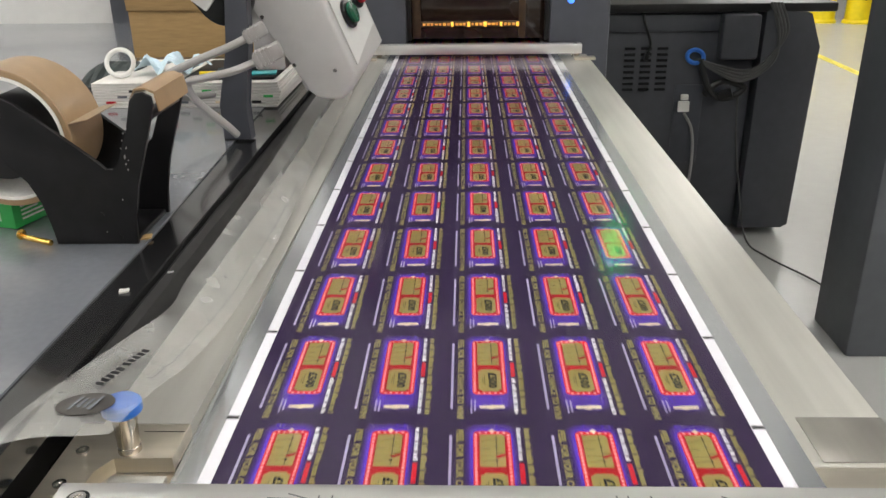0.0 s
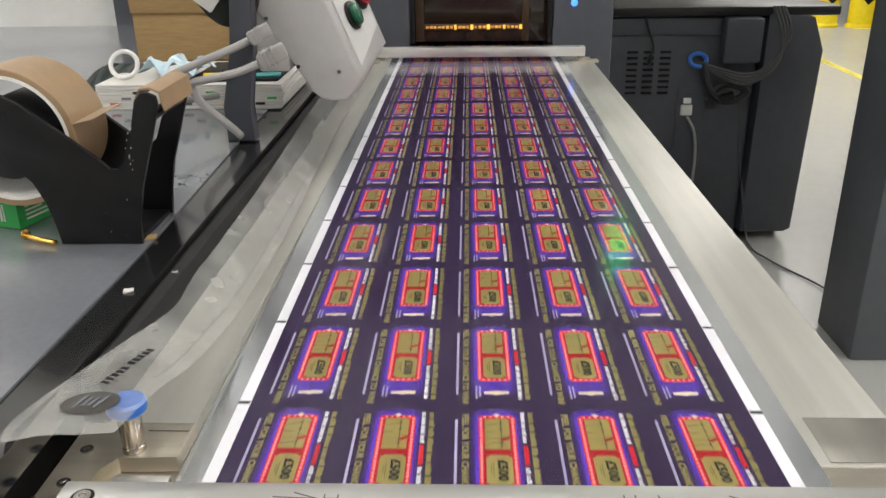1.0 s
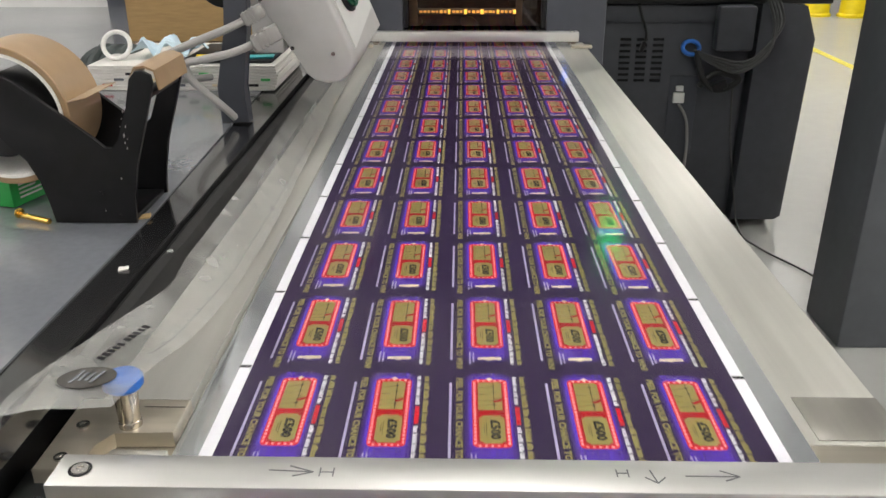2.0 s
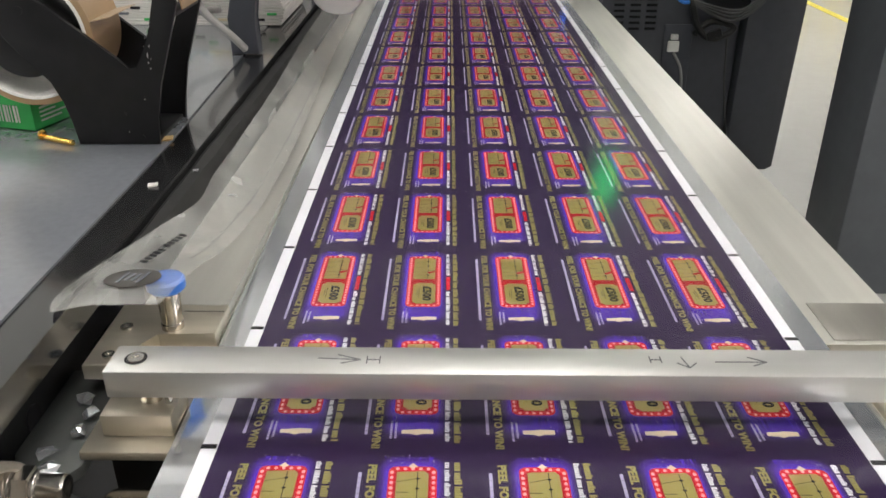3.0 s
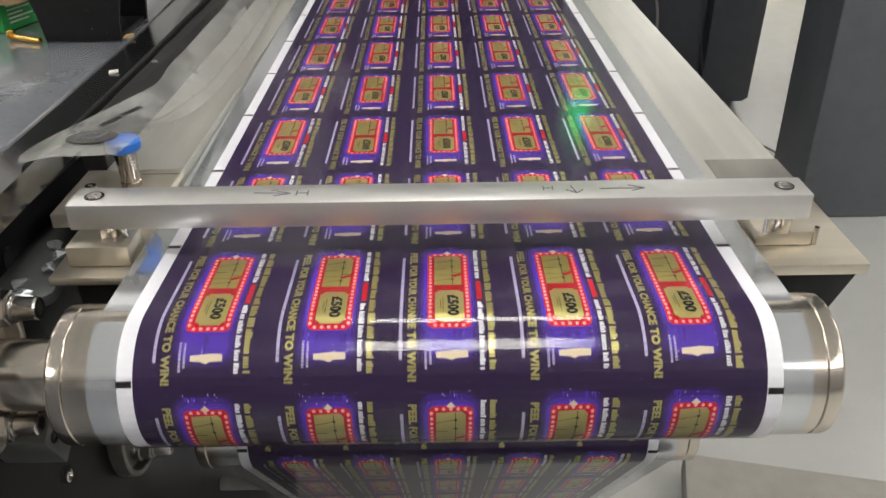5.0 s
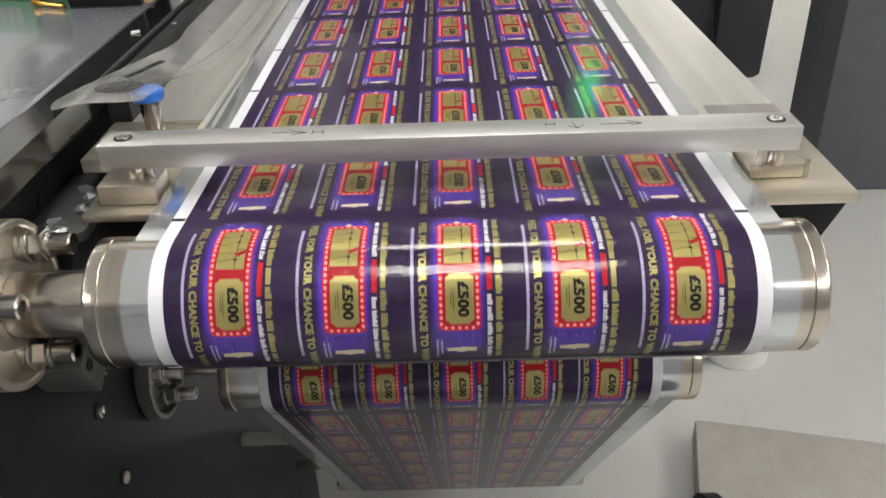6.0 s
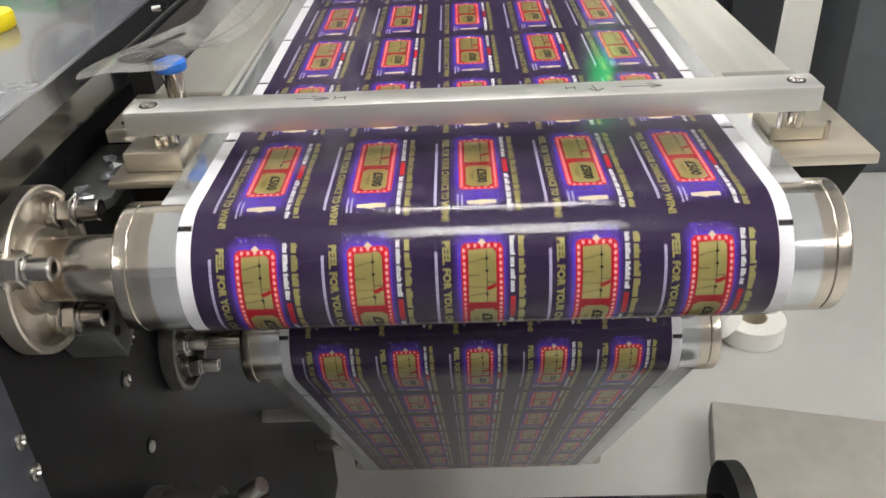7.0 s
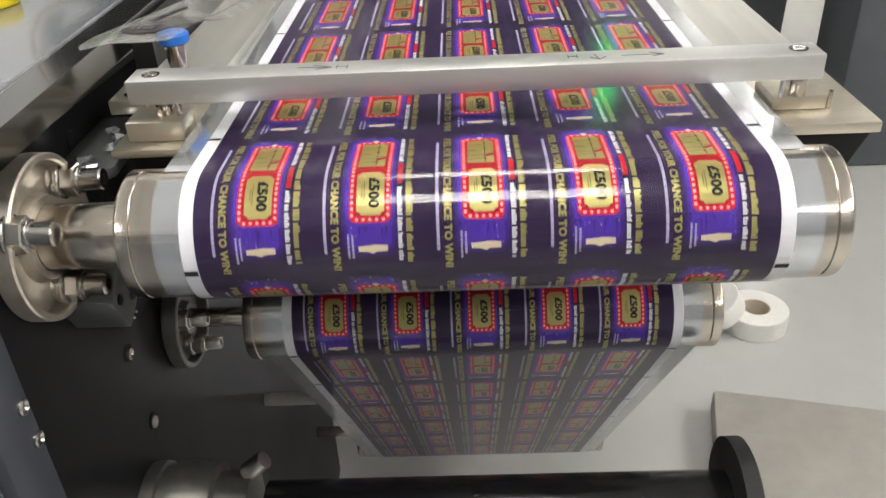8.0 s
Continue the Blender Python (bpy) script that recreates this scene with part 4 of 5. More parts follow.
for k in range(10):
    bm = bmesh.new()
    f = k / 9
    box(bm, (-0.0022, -0.0012, 0), (0.0022, 0.0012, 0.0003), m=pose(-0.2095 + 0.0095 * f, 0.080 + 0.038 * f + (0.002 if k > 4 else 0), 0.9945 - 0.0030 * f, 0, 6, -8))
    part("print_bar", bm, INK_AND_HOLE_SHADE, strip)

# ---- tape dispenser ----
disp = thing("tape_dispenser", "worn black steel parcel tape dispenser on the grey table", "tape dispenser", (0, 0, 0))
PROFILE = [(-0.329, 0.9905), (-0.266, 0.9905), (-0.265, 1.012), (-0.259, 1.037), (-0.249, 1.067), (-0.239, 1.097), (-0.240, 1.104), (-0.246, 1.107), (-0.251, 1.1065), (-0.256, 1.101), (-0.262, 1.078), (-0.270, 1.055),
           (-0.276, 1.049), (-0.282, 1.049), (-0.289, 1.057), (-0.316, 1.079), (-0.341, 1.099), (-0.354, 1.106), (-0.367, 1.102), (-0.375, 1.087), (-0.370, 1.072), (-0.355, 1.054), (-0.341, 1.040), (-0.334, 1.024), (-0.331, 1.008)]
for y in (0.290, 0.360):
    bm = bmesh.new()
    prism(bm, PROFILE, (0, 0, -0.004), m=Matrix(((1, 0, 0, 0), (0, 0, 1, y), (0, 1, 0, 0), (0, 0, 0, 1))), bevel=0.0008)
    part("side_plate", bm, DARK_METAL, disp)
bm = bmesh.new()
box(bm, (-0.330, 0.2905, 0.9905), (-0.268, 0.3555, 0.9945), 0.001)
part("base", bm, DARK_METAL, disp)
bm = bmesh.new()
box(bm, (-0.254, 0.2905, 1.086), (-0.243, 0.3555, 1.090), 0.001)
part("blade_bar", bm, DARK_METAL, disp)
bm = bmesh.new()
prism(bm, [(-0.2580, 1.1005), (-0.2535, 1.1085), (-0.2460, 1.1095), (-0.2385, 1.1065), (-0.2365, 1.092), (-0.2375, 1.092), (-0.2395, 1.1050), (-0.2460, 1.1080), (-0.2530, 1.1070)], (0, 0, -0.066), m=Matrix(((1, 0, 0, 0), (0, 0, 1, 0.358), (0, 1, 0, 0), (0, 0, 0, 1))))
part("tape_tail", bm, TAPE, disp, "brown tape end over the cutter")
bm = bmesh.new()
rod(bm, (-0.359, 0.2905, 1.071), (-0.359, 0.3555, 1.071), 0.030, 0.002, 48)
part("hub", bm, BLACK_PLASTIC, disp)
for x, z, r in ((-0.354, 1.092, 0.0030), (-0.290, 1.015, 0.0016), (-0.278, 0.997, 0.0014)):
    bm = bmesh.new()
    lathe(bm, [(0, r), (0.0006, r), (0.0006, r * 0.5)], (x, 0.2858, z), (0, -1, 0), 16)
    part("rivet", bm, DARK_METAL, disp)
random.seed(21)
for k in range(12):
    x, z = -0.2655 + random.gauss(0, 0.0025), 1.066 + random.gauss(0, 0.009)
    if k > 9:
        x, z = random.uniform(-0.30, -0.27), random.uniform(1.0, 1.03)
    bm = bmesh.new()
    q = random.uniform(0.0003, 0.0008)
    prism(bm, [(-q, 0), (-q * 0.2, -q * random.uniform(1, 3)), (q * 0.6, -q * 0.3), (q * 0.3, q * random.uniform(1, 3))], (0, 0, 0.0003), m=Matrix(((1, 0, 0, x), (0, 0, -1, 0.2858), (0, 1, 0, z), (0, 0, 0, 1))))
    part("chip", bm, CABLE_GREY, disp)
roll = thing("parcel_tape", "roll of brown parcel tape on the dispenser's hub", "tape roll", (0, 0, 0))
bm = bmesh.new()
lathe(bm, [(0, 0.0475), (0, 0.0515), (0.0006, 0.0522), (0.0564, 0.0522), (0.057, 0.0515), (0.057, 0.0475), (0, 0.0475)], (-0.359, 0.2945, 1.071), (0, 1, 0), 80, cap=False)
part("tape", bm, TAPE, roll)
bm = bmesh.new()
lathe(bm, [(-0.0006, 0.0450), (-0.0006, 0.0474), (0.0576, 0.0474), (0.0576, 0.0450), (-0.0006, 0.0450)], (-0.359, 0.2945, 1.071), (0, 1, 0), 72, cap=False)
part("core", bm, WHITE_TAPE, roll, "pale cardboard core")
bm = bmesh.new()
box(bm, (-0.0006, 0.2950, 0), (0.0, 0.3510, 0.016), 0.0, m=Matrix.Translation((-0.359, 0, 1.071)) @ pose(0, 0, 0, 0, 78, 0) @ pose(0, 0, 0.0521))
part("seam", bm, TAPE_SIDE, roll)

# ---- small things on the grey table ----
gbox = thing("carton", "small green and white printed carton on the table", "carton", (-0.377, 0.317, TZ0 + 0.0005))
gbox.rotation_euler = (0, 0, radians(-16))
bm = bmesh.new()
box(bm, (-0.10, 0.0, 0.0), (0.0, 0.060, 0.030), 0.0012)
part("body", bm, GREEN_CARD, gbox)
bm = bmesh.new()
box(bm, (-0.098, 0.002, 0.0302), (-0.002, 0.058, 0.0312), 0.0004)
part("top_label", bm, PAPER, gbox, "white printed top")
for k in range(6):
    bm = bmesh.new()
    box(bm, (0.0003, 0.008, 0.006 + k * 0.0035), (0.0007, 0.008 + (0.024, 0.030, 0.018, 0.027, 0.02, 0.03)[k], 0.0074 + k * 0.0035))
    part("print_bar", bm, PAPER, gbox)
for k in range(9):
    bm = bmesh.new()
    box(bm, (-0.040 + k * 0.0032, -0.0007, 0.006), (-0.040 + k * 0.0032 + (0.001, 0.002, 0.0014)[k % 3], -0.0003, 0.020))
    part("code_bar", bm, PAPER, gbox)
nail = thing("brass_rivet", "long brass rivet lying on the grey table", "rivet", (0, 0, 0))
bm = bmesh.new()
rod(bm, (-0.3615, 0.2965, TZ0 + 0.0028), (-0.3325, 0.2835, TZ0 + 0.0026), 0.0024, 0.0004, 24)
part("shank", bm, BRASS, nail)
bm = bmesh.new()
lathe(bm, [(0, 0.0022), (0.0004, 0.0040), (0.0016, 0.0042), (0.0022, 0.0026)], (-0.3630, 0.2972, TZ0 + 0.0043), (0.91, -0.41, 0), 24)
part("head", bm, BRASS, nail)
bm = bmesh.new()
lathe(bm, [(0, 0.012), (0, 0.020), (0.002, 0.0212), (0.010, 0.0212), (0.012, 0.020), (0.012, 0.012), (0, 0.012)], (-0.358, 0.158, TZ0 + 0.0003), (0, 0, 1), 40, cap=False)
solo("yellow_ring", bm, YELLOW, "bright yellow plastic ring on the grey table", "ring")
for x, y, z, s, mt, nm, lb in ((-0.246, 0.205, 0.9890, 0.0034, PAPER, "paper_scrap", "torn white paper scrap on the black rail"), (-0.2665, 0.300, TZ0 + 0.0002, 0.0058, CARD, "card_scrap", "torn brown card scrap at the table's edge"),
                               (-0.228, 0.245, 0.9845, 0.0022, FOIL, "foil_scrap", "silver foil scrap on the rubber lip")):
    bm = bmesh.new()
    prism(bm, [(-s, -s * 0.6), (s * 0.9, -s * 0.8), (s * 1.1, s * 0.3), (s * 0.1, s * 0.5), (-s * 0.8, s * 0.9)], (0, 0, 0.0012), m=pose(x, y, z, 6, -8, 20))
    solo(nm, bm, mt, lb, "scrap", smooth=False)

# stacked printed sheets with a mask and gloves on top
stack = thing("sheet_stack", "stack of printed paper sheets on the grey table", "paper stack", (0, 0, 0))
random.seed(11)
for k in range(9):
    bm = bmesh.new()
    o = random.uniform(-0.0012, 0.0012)
    box(bm, (-0.497 + o, 0.752 + abs(o), TZ0 + 0.0004 + k * 0.0036), (-0.252 - 0.0012 * abs(k - 5) + o, 0.93, TZ0 + 0.0036 + k * 0.0036), 0.0006)
    part("sheet", bm, PAPER, stack)
for k in range(14):
    bm = bmesh.new()
    x = -0.48 + k * 0.0158
    mt = (INK_DEEP_RED, TABLE_GREY, INK_BLACK, GREEN_CARD, INK_CREAM)[k % 5]
    box(bm, (x, 0.7505, TZ0 + 0.006 + (k % 3) * 0.0072), (x + 0.012, 0.7525, TZ0 + 0.0090 + (k % 3) * 0.0072))
    part("edge_print", bm, mt, stack)
bm = bmesh.new()
box(bm, (-0.380, 0.765, TZ0 + 0.0332), (-0.262, 0.90, TZ0 + 0.0362), 0.001)
part("cover_sheet", bm, INK_BLACK, stack, "dark printed cover sheet")
for x, y, mt in ((-0.335, 0.780, YELLOW), (-0.318, 0.806, GLOVE)):
    bm = bmesh.new()
    rod(bm, (x - 0.028, y, TZ0 + 0.0392), (x + 0.026, y + 0.006, TZ0 + 0.0392), 0.0026, 0.0005, 16)
    solo("marker_pen", bm, mt, "marker pen lying on the sheet stack", "pen", "pens on the stack")
bm = bmesh.new()
box(bm, (-0.016, -0.011, 0), (0.016, 0.011, 0.0022), 0.0006, m=pose(-0.280, 0.790, TZ0 + 0.0364, 0, 0, 8))
solo("plastic_card", bm, TEAL, "small teal plastic card on the sheet stack", "card")
for (cx, cy, rz, mt, nm, lb) in ((-0.410, 0.815, -14, MASK_BLUE, "face_mask", "crumpled pale blue face mask on the sheet stack"),):
    bm = bmesh.new()
    nx, ny = 18, 12
    g = [[bm.verts.new(((i / nx - 0.5) * 0.085, (j / ny - 0.5) * 0.06, 0.020 * abs(math.sin(i * 0.36 + j * 0.22)) * (1 - abs(i / nx - 0.5)) + 0.012 * noise.noise(Vector((i * 0.3, j * 0.4, cx * 9))) + 0.012)) for j in range(ny + 1)] for i in range(nx + 1)]
    for i in range(nx):
        for j in range(ny):
            bm.faces.new((g[i][j], g[i + 1][j], g[i + 1][j + 1], g[i][j + 1]))
    r = bmesh.ops.extrude_face_region(bm, geom=bm.faces[:])
    bmesh.ops.translate(bm, vec=(0, 0, 0.0012), verts=[q for q in r["geom"] if isinstance(q, bmesh.types.BMVert)])
    zmin = min(v.co.z for v in bm.verts)
    bmesh.ops.transform(bm, matrix=pose(cx, cy, TZ0 + 0.0330 - zmin, 0, 0, rz), verts=bm.verts[:])
    solo(nm, bm, mt, lb, "mask")
bm = tube_mesh([(-0.470 + 0.018 * math.cos(a), 0.790 + 0.006 * math.sin(a), TZ0 + 0.052 + 0.016 * math.sin(a)) for a in (i * 2 * math.pi / 14 for i in range(15))], 0.0030, 10, 3)
solo("white_hose_ring", bm, WHITE_TAPE, "white plastic ring standing on the sheet stack", "ring")
for k in range(7):
    bm = tube_mesh([(-0.535 + 0.010 * k, 0.80 + 0.012 * (k % 3), TZ0 + 0.0095), (-0.528 + 0.009 * k, 0.86, TZ0 + 0.030 + 0.004 * (k % 2)), (-0.515 + 0.006 * k, 0.93, TZ0 + 0.012)], 0.0085, 10, 4)
    if k == 0:
        gl = thing("work_glove", "dark knitted work glove beside the sheet stack", "glove", (0, 0, 0))
    part("finger" if k < 5 else "palm", bm, GLOVE, gl)

# cardboard box
cbx = thing("cardboard_box", "open brown cardboard box at the back of the table", "box", (0, 0, 0))
for a, b in (((-0.590, 1.140, TZ0 + 0.0005), (-0.350, 1.144, TZ0 + 0.125)), ((-0.590, 1.356, TZ0 + 0.0005), (-0.350, 1.360, TZ0 + 0.125)), ((-0.590, 1.1445, TZ0 + 0.0005), (-0.586, 1.3555, TZ0 + 0.125)), ((-0.354, 1.1445, TZ0 + 0.0005), (-0.350, 1.3555, TZ0 + 0.125))):
    bm = bmesh.new()
    box(bm, a, b, 0.0008)
    part("side", bm, CARD, cbx)
bm = bmesh.new()
box(bm, (-0.5855, 1.1445, TZ0 + 0.001), (-0.3545, 1.3555, TZ0 + 0.004))
part("bottom", bm, CARD, cbx)
bm = bmesh.new()
box(bm, (-0.12, -0.002, 0), (0.12, 0.002, 0.045), 0.0008, m=pose(-0.470, 1.1355, TZ0 + 0.080, 8, 0, 0))
part("flap", bm, CARD, cbx, "folded-down cardboard flap")

# ---- control box on its stand ----
ctl = thing("control_box", "light grey push-button control box on a black stand", "control box", (0, 0, 0))
EXT = Vector((0.020, 0.120, 0.018))
FACE = [(-0.199, 1.050), (-0.192, 1.037), (-0.182, 1.0295), (-0.168, 1.0265), (-0.154, 1.028), (-0.144, 1.036), (-0.138, 1.048), (-0.1380, 1.057), (-0.169, 1.134), (-0.214, 1.246), (-0.322, 1.246), (-0.253, 1.135)]
bm = bmesh.new()
near = [bm.verts.new((x, 0.625, z)) for x, z in FACE]
back = []
for k, (x, z) in enumerate(FACE):
    e = EXT * (0.62 if 2 <= k <= 6 else 1.0)
    back.append(bm.verts.new(Vector((x, 0.625, z)) + e + (Vector((0, 0, 0.004)) if 2 <= k <= 6 else Vector())))
bm.faces.new(near)
bm.faces.new(back[::-1])
for k in range(len(FACE)):
    bm.faces.new((near[k], back[k], back[(k + 1) % len(FACE)], near[(k + 1) % len(FACE)]))
bmesh.ops.recalc_face_normals(bm, faces=bm.faces[:])
bmesh.ops.bevel(bm, geom=[e for e in bm.edges if abs((e.verts[0].co - e.verts[1].co).y) < 0.01], offset=0.0035, segments=3, affect="EDGES", profile=0.5)
part("enclosure", bm, GREY_BOX, ctl)
AX = Vector((-0.031, 0, 0.077))
NRM = AX.cross(EXT).normalized()
NRM = NRM if NRM.x > 0 else -NRM
EDGE = Vector((-0.138, 0.625, 1.057))


def on_side(s, f, out=0.0):
    return EDGE + AX * s + EXT * f + NRM * out


bm = bmesh.new()
vs = [bm.verts.new(on_side(s, f, o)) for o in (0.0003, 0.0022) for s, f in ((0.06, 0.10), (0.30, 0.90), (2.3, 0.90), (2.3, 0.10))]
bm.faces.new(vs[:4])
bm.faces.new(vs[4:][::-1])
for k in range(4):
    bm.faces.new((vs[k], vs[(k + 1) % 4], vs[4 + (k + 1) % 4], vs[4 + k]))
bmesh.ops.recalc_face_normals(bm, faces=bm.faces[:])
part("panel", bm, GREY_BOX2, ctl, "pale grey button panel")
for s_, f_, mt, lb in ((0.66, 0.36, GREEN_BTN, "green push button"), (0.80, 0.72, RED_BTN, "red push button")):
    bm = bmesh.new()
    rod(bm, on_side(s_, f_, 0.0023), on_side(s_, f_, 0.0070), 0.0165, 0.0015, 32)
    ring = part("button_ring", bm, BLACK_PLASTIC, ctl)
    bm = bmesh.new()
    rod(bm, on_side(s_, f_, 0.0071), on_side(s_, f_, 0.0120), 0.0125, 0.0015, 32)
    part("button", bm, mt, ring, lb)
for x, z in ((-0.236, 1.118), (-0.205, 1.066), (-0.160, 1.060)):
    bm = bmesh.new()
    rod(bm, (x, 0.6246, z), (x, 0.6232, z), 0.0022)
    part("screw", bm, BOLT, ctl)
bm = bmesh.new()
box(bm, (-0.250, 0.628, 1.060), (-0.215, 0.650, 1.150), 0.003)
part("back_bracket", bm, GREY_BOX, ctl)
bm = bmesh.new()
prism(bm, [(-0.283, TZ0 + 0.0005), (-0.252, TZ0 + 0.0005), (-0.256, 1.03), (-0.244, 1.10), (-0.240, 1.20), (-0.262, 1.20), (-0.268, 1.09), (-0.284, 1.03)], (0, 0, -0.020), m=Matrix(((1, 0, 0, 0), (0, 0, 1, 0.610), (0, 1, 0, 0), (0, 0, 0, 1))), bevel=0.002)
part("stand_arm", bm, PRESS, ctl, "dark grey moulded stand arm")
bm = bmesh.new()
prism(bm, [(a * 1.0, b) for a, b in rounded(0.060, 0.095, 0.028, 8)], (0, 0, -0.022), m=Matrix.Translation((-0.283, 0.612, 1.155)) @ pose(0, 0, 0, 90, 0, 0) @ pose(0, 0, 0, 0, 0, 38), bevel=0.002)
part("stand_head", bm, BLACK_PLASTIC, ctl, "black rounded stand head")
bm = bmesh.new()
box(bm, (-0.020, -0.003, -0.014), (0.020, 0.003, 0.014), 0.002, m=Matrix.Translation((-0.291, 0.585, 1.152)) @ pose(0, 0, 0, 0, 38, 0))
part("stand_label", bm, GREY_BOX2, ctl, "pale grey label plate")


def cable(pts, r, mt, label, plug=None, plug_mt=None):
    t = thing("cable", label, "cable", (0, 0, 0))
    part("sheath", tube_mesh(pts, r, 10, 8), mt, t)
    if plug:
        a, b, w = plug
        bm = bmesh.new()
        d = Vector(b) - Vector(a)
        q = d.to_track_quat("Z", "Y").to_matrix().to_4x4()
        n = d.length
        box(bm, (-w, -w * 0.8, 0), (w, w * 0.8, n), w * 0.25, m=Matrix.Translation(a) @ q)
        for k in range(4):
            box(bm, (-w * 1.08, -w * 0.88, n * (0.12 + k * 0.14)), (w * 1.08, w * 0.88, n * (0.19 + k * 0.14)), 0.0, m=Matrix.Translation(a) @ q)
        part("plug", bm, plug_mt or mt, t)
    return t


cable([(-0.244, 0.59, 1.102), (-0.262, 0.575, 1.094), (-0.300, 0.56, 1.080), (-0.338, 0.57, 1.062), (-0.346, 0.59, 1.048), (-0.336, 0.62, 1.032), (-0.31, 0.66, 1.027)], 0.0042, CABLE_GREY, "thick grey cable plugged into the control box", ((-0.248, 0.588, 1.101), (-0.226, 0.594, 1.112), 0.0085), CABLE_GREY)
cable([(-0.232, 0.575, 1.080), (-0.255, 0.56, 1.072), (-0.285, 0.555, 1.066), (-0.305, 0.56, 1.060), (-0.300, 0.565, 1.040), (-0.275, 0.575, 1.012), (-0.266, 0.585, 0.9975)], 0.0042, CABLE_GREY, "thick grey cable looping down to the table", ((-0.236, 0.574, 1.079), (-0.208, 0.580, 1.092), 0.0100), CABLE_GREY)

# ---- the press ----
press = thing("printing_press", "large dark blue-grey digital press with a smoked window", "printing press", (0, 0, 0))
for nm, a, b in (("front_panel", (-0.34, 1.50, 0.0), (-0.142, 1.54, 1.6)), ("front_panel", (0.162, 1.50, 0.0), (0.288, 1.54, 1.6)), ("front_panel", (-0.1415, 1.50, 1.22), (0.1615, 1.54, 1.6)),
                 ("front_panel", (-0.1415, 1.50, 0.0), (0.1615, 1.54, 0.936)), ("side_panel", (0.258, 1.5405, 0.0), (0.288, 3.6, 1.6)), ("side_panel", (-0.34, 1.5405, 0.0), (-0.31, 3.6, 1.6)),
                 ("back_panel", (-0.3095, 3.57, 0.0), (0.2575, 3.6, 1.6)), ("roof_panel", (-0.3095, 1.5405, 1.57), (0.2575, 3.5695, 1.6))):
    bm = bmesh.new()
    box(bm, a, b, 0.004)
    part(nm, bm, PRESS, press)
bm = bmesh.new()
box(bm, (-0.1412, 1.525, 0.962), (0.1612, 1.531, 1.2195), 0.001)
win = part("window", bm, GLASS_DARK, press, "smoked brown window")
for nm, a, b in (("window_frame", (-0.1412, 1.505, 0.9605), (-0.132, 1.524, 1.219)), ("window_frame", (0.152, 1.505, 0.9605), (0.1612, 1.524, 1.219))):
    bm = bmesh.new()
    box(bm, a, b, 0.001)
    part(nm, bm, BLACK_PLASTIC, press)
for x0, x1 in ((-0.130, -0.112), (0.098, 0.112)):
    bm = bmesh.new()
    box(bm, (x0, 1.5205, 0.963), (x1, 1.5245, 1.19), 0.001)
    part("guide_post", bm, BROWN_METAL, press, "brown metal post inside the window")
bm = bmesh.new()
box(bm, (-0.1115, 1.5215, 0.9865), (0.0975, 1.5245, 0.9990), 0.0006)
part("lamp_rail", bm, BROWN_METAL, press, "brown rail that carries the amber lamps")
random.seed(3)
for k in range(24):
    bm = bmesh.new()
    x = -0.108 + k * 0.0087
    lit = WARM_LED if k % 4 == 3 and k > 6 else WARM_MID if k % 2 and k > 4 else WARM_DIM
    h = random.uniform(0.0020, 0.0032) + (0.0022 if lit is WARM_LED else 0)
    box(bm, (x, 1.5180, 0.9925 - h), (x + random.uniform(0.0050, 0.0076), 1.5212, 0.9925 + h), 0.0008)
    part("indicator", bm, lit, press, "glowing amber indicator")
bm = bmesh.new()
rod(bm, (0.205, 1.4995, 1.043), (0.205, 1.496, 1.043), 0.007, 0.001)
part("power_button", bm, BLUE_LED, press, "lit blue power button")
lampt = thing("status_lamp", "lit green status lamp on an arm of the press", "lamp", (0, 0, 0))
bm = bmesh.new()
box(bm, (0.2876, 1.855, 1.498), (0.395, 1.885, 1.516), 0.003)
part("arm", bm, PRESS2, lampt)
bm = bmesh.new()
lathe(bm, [(0, 0.024), (0.004, 0.030), (0.095, 0.030), (0.108, 0.020)], (0.405, 1.870, 1.5165), (0, 0, 1), 32)
part("lens", bm, glow("green_status_light", (0.02, 1.0, 0.22), 3.6), lampt, "glowing green lens")

# ---- cabinet beyond the table ----
cab = thing("side_cabinet", "dark slate equipment cabinet with vents and hung cables", "cabinet", (0, 0, 0))
CY = 2.80
bm = bmesh.new()
box(bm, (0.47, CY, 0.03), (1.045, CY + 0.6, 0.86), 0.012)
part("body", bm, PRESS2, cab)
bm = bmesh.new()
prism(bm, [(1.052, 0.035), (1.225, 0.035), (1.250, 0.05), (1.269, 0.739), (1.225, 0.855), (1.06, 0.885)], (0, 0, -0.55), m=Matrix(((1, 0, 0, 0), (0, 0, 1, CY + 0.52), (0, 1, 0, 0), (0, 0, 0, 1))), bevel=0.008)
part("side_door", bm, PRESS2, cab, "chamfered slate side door")
bm = bmesh.new()
box(bm, (0.47, CY - 0.03, 0.862), (1.31, CY + 0.6, 0.895), 0.006)
part("top_tray", bm, BLACK_PLASTIC, cab)
bm = bmesh.new()
box(bm, (0.475, CY - 0.012, 0.795), (1.04, CY - 0.0005, 0.855), 0.004)
part("fascia", bm, PRESS2, cab)
bm = bmesh.new()
box(bm, (0.90, CY - 0.07, 0.70), (1.035, CY - 0.0125, 0.86), 0.012)
part("cable_cover", bm, PRESS2, cab)
for x, z in ((0.56, 0.06), (0.98, 0.06), (1.2, 0.06)):
    bm = bmesh.new()
    rod(bm, (x, CY + 0.08, 0.029), (x + 0.03, CY + 0.08, 0.029), 0.0285, 0.003, 28)
    part("caster", bm, RUBBER, cab)
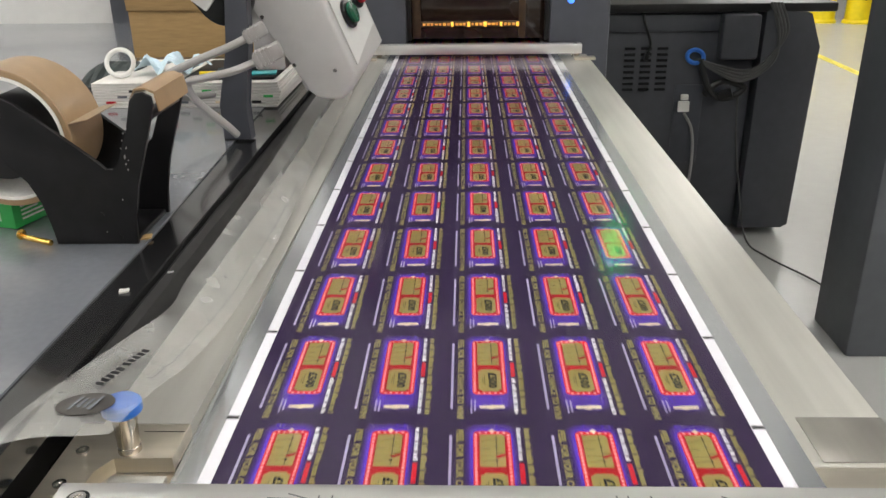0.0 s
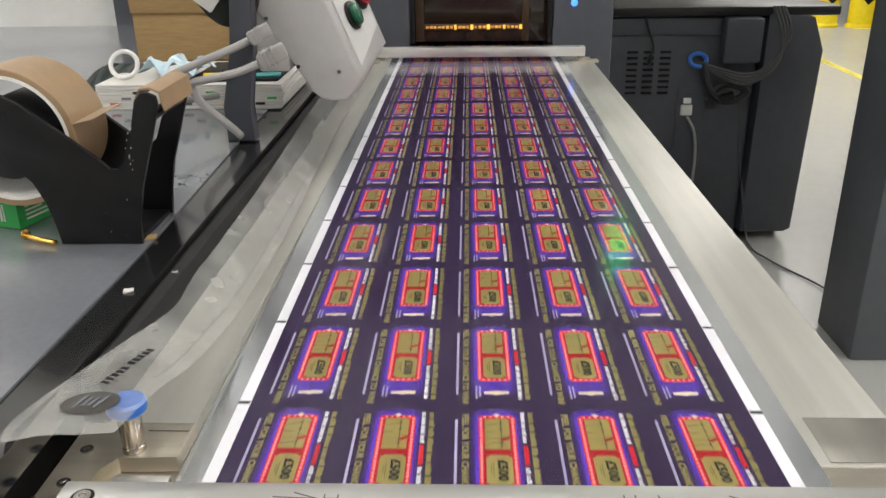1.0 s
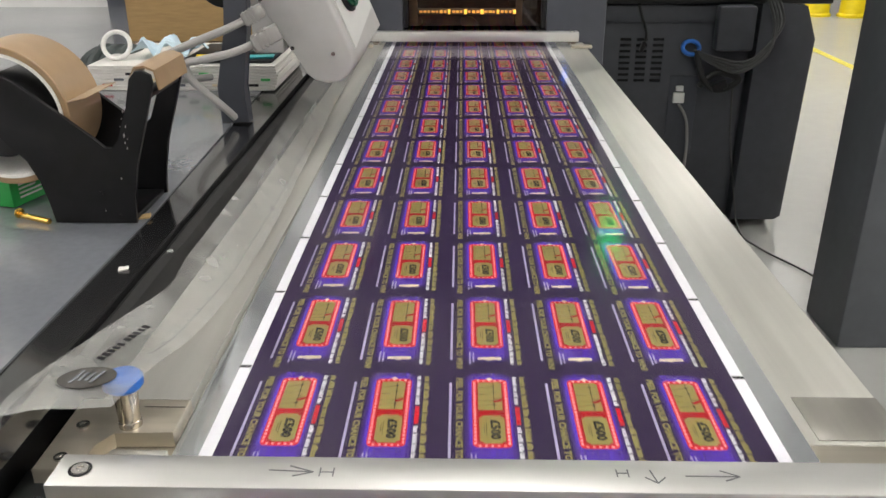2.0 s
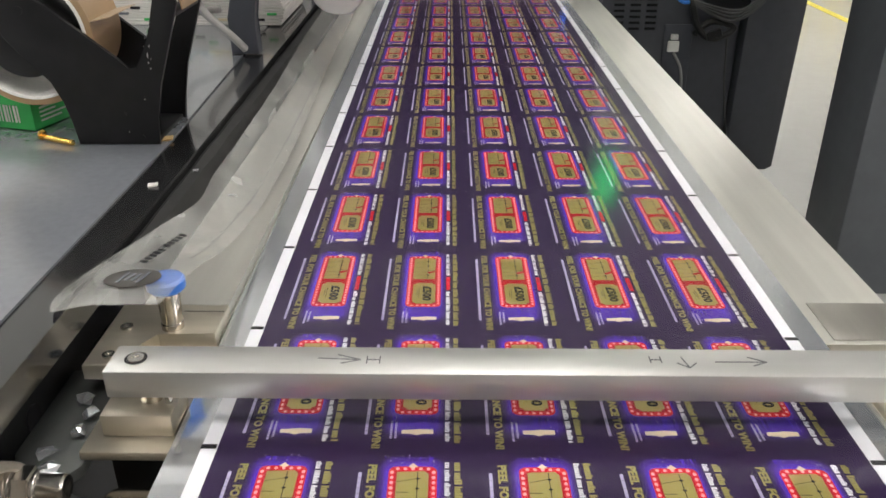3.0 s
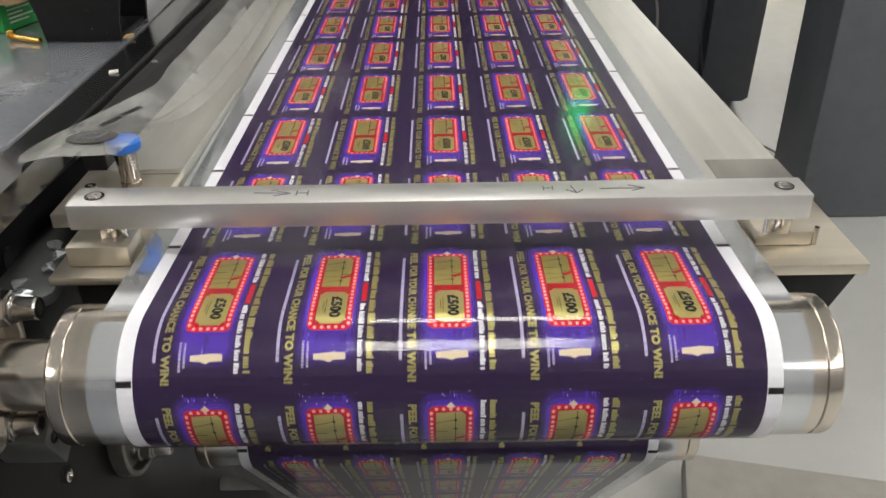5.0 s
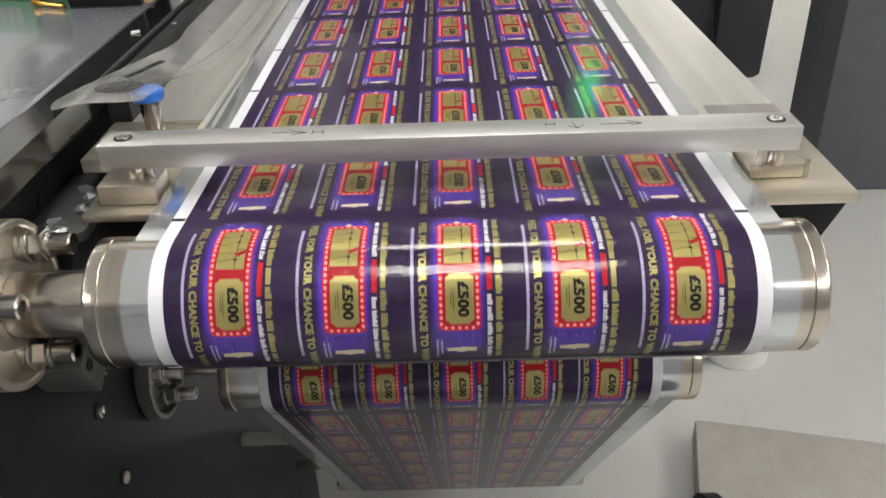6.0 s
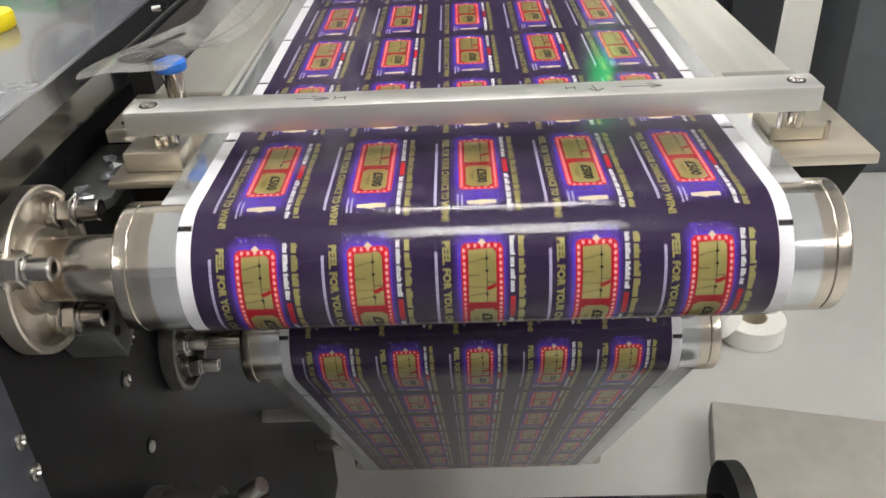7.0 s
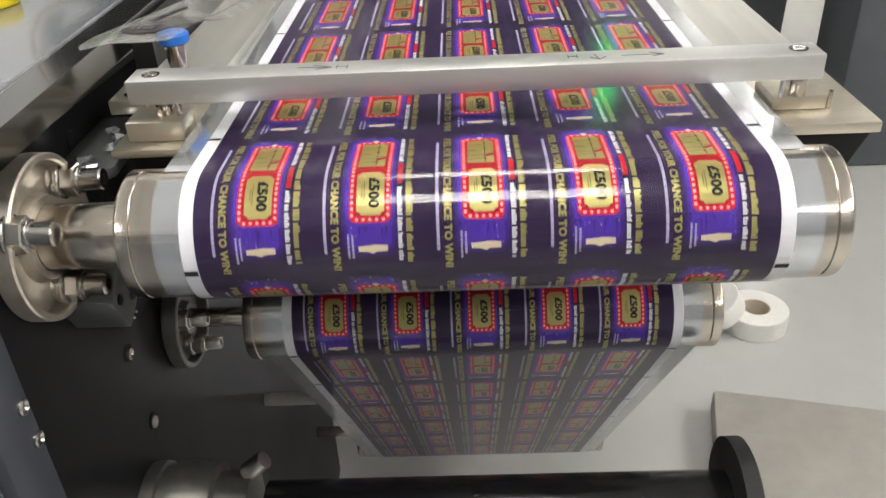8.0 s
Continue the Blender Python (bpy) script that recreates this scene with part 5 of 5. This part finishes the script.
# raised dark blocks; the shade inside the vent openings is put into their colour
for i in range(3):
    for k in range(8):
        bm = bmesh.new()
        box(bm, (0.568 + i * 0.060, CY - 0.004, 0.578 + k * 0.0215), (0.608 + i * 0.060, CY - 0.0008, 0.588 + k * 0.0215), 0.001)
        part("vent_slot", bm, INK_AND_HOLE_SHADE, cab)
bm = bmesh.new()
box(bm, (0.765, CY - 0.006, 0.30), (0.87, CY - 0.0008, 0.60), 0.002)
part("recess_panel", bm, PRESS, cab)
bm = bmesh.new()
box(bm, (0.788, CY - 0.022, 0.545), (0.815, CY - 0.0065, 0.565), 0.002)
box(bm, (0.780, CY - 0.020, 0.500), (0.822, CY - 0.0065, 0.540), 0.003)
part("socket", bm, WHITE_TAPE, cab, "white socket and plug")
ringt = tube_mesh([(0.822 + 0.030 * math.cos(a), CY - 0.03 + 0.012 * math.sin(a), 0.708 + 0.022 * math.sin(a)) for a in (i * 2 * math.pi / 16 for i in range(17))], 0.008, 10, 3)
solo("blue_cable_hook", ringt, BLUE_CAP, "blue plastic cable hook on the cabinet's front", "hook")
random.seed(8)
for k in range(4):
    cable([(1.06 + 0.012 * k, CY - 0.06, 0.90), (1.09 + 0.01 * k, CY - 0.09, 0.80), (1.08 - 0.01 * k, CY - 0.10, 0.70), (0.99, CY - 0.09, 0.63 + 0.012 * k), (0.90, CY - 0.07, 0.655 + 0.008 * k), (0.83, CY - 0.04, 0.70)], 0.0055, CABLE_DARK, "black cable looped from the tray to the blue hook")
cable([(0.84, CY - 0.04, 0.70), (0.87, CY - 0.06, 0.60), (0.93, CY - 0.06, 0.56), (1.00, CY - 0.07, 0.60), (0.92, CY - 0.05, 0.62), (0.86, CY - 0.05, 0.57)], 0.012, CABLE_BLACK, "coiled black plug lead hanging from the hook", ((0.90, CY - 0.08, 0.57), (0.95, CY - 0.09, 0.59), 0.018), BLACK_PLASTIC)
cable([(0.80, CY - 0.03, 0.50), (0.83, CY - 0.05, 0.44), (0.845, CY - 0.04, 0.32), (0.84, CY - 0.03, 0.15), (0.82, CY - 0.04, 0.012)], 0.0055, CABLE_GREY, "grey lead hanging from the white plug")
cable([(0.62, CY - 0.02, 0.87), (0.63, CY - 0.05, 0.82), (0.655, CY - 0.03, 0.76), (0.65, CY - 0.03, 0.725)], 0.005, CABLE_BLACK, "short black lead hanging over the fascia", ((0.65, CY - 0.03, 0.73), (0.642, CY - 0.03, 0.695), 0.009), BLACK_PLASTIC)
cable([(0.98, CY - 0.06, 0.60), (1.00, CY - 0.05, 0.40), (1.03, CY - 0.06, 0.22), (1.06, CY - 0.12, 0.03), (1.10, CY - 0.25, 0.008), (1.20, 2.32, 0.008), (1.22, 2.15, 0.008)], 0.0035, CABLE_DARK, "dark grey cable running down to the floor")

# ---- column, floor marking and far stands ----
bm = bmesh.new()
box(bm, (1.085, 1.82, 0.0), (1.65, 2.06, CEILING_Z), 0.010)
solo("column", bm, COLUMN, "dark grey painted square column", "column", kind="structure")
bm = bmesh.new()
prism(bm, [(2.93, 4.6), (3.00, 4.6), (3.06, 8.2), (2.99, 8.2)], (0, 0, 0.002), (0, 0, 0.0005))
solo("floor_line", bm, YELLOW_PAINT, "worn yellow line painted on the floor", "floor marking", kind="structure")
for x, y in ((3.88, 9.1), (4.22, 9.0), (4.55, 8.95)):
    t = thing("safety_stand", "yellow plastic safety stand with a dark warning diamond", "safety stand", (x, y, 0), "safety stands")
    bm = bmesh.new()
    lathe(bm, [(0, 0.15), (0.02, 0.15), (0.04, 0.13), (0.95, 0.12), (1.0, 0.10)], (0, 0, 0), (0, 0, 1), 32)
    part("post", bm, YELLOW, t)
    bm = bmesh.new()
    box(bm, (-0.04, -0.138, -0.04), (0.04, -0.128, 0.04), 0.002, m=Matrix.Translation((0, 0, 0.30)) @ Matrix.Rotation(radians(45), 4, "Y"))
    part("diamond", bm, INK_BLACK, t, "dark diamond warning sign")

# beige board on the floor
brd = thing("floor_case", "flat beige-grey case standing on the floor", "case", (0.455, 0.765, 0))
brd.rotation_euler = (0, 0, radians(-13))
bm = bmesh.new()
box(bm, (0, -0.75, 0.012), (0.85, 0.0, 0.060), 0.006)
part("shell", bm, BEIGE, brd)
bm = bmesh.new()
box(bm, (0.006, -0.742, 0.0), (0.842, -0.008, 0.0117), 0.003)
part("base_trim", bm, RUBBER, brd, "dark rubber base trim")


def motions():
    """All that moves: the pieces of the printed web."""
    for ob in web.children:
        if "start" in ob:
            walk(ob, web_rows(ob["start"], SLAT if ob.name.startswith("web_strip") else PITCH))


motions()
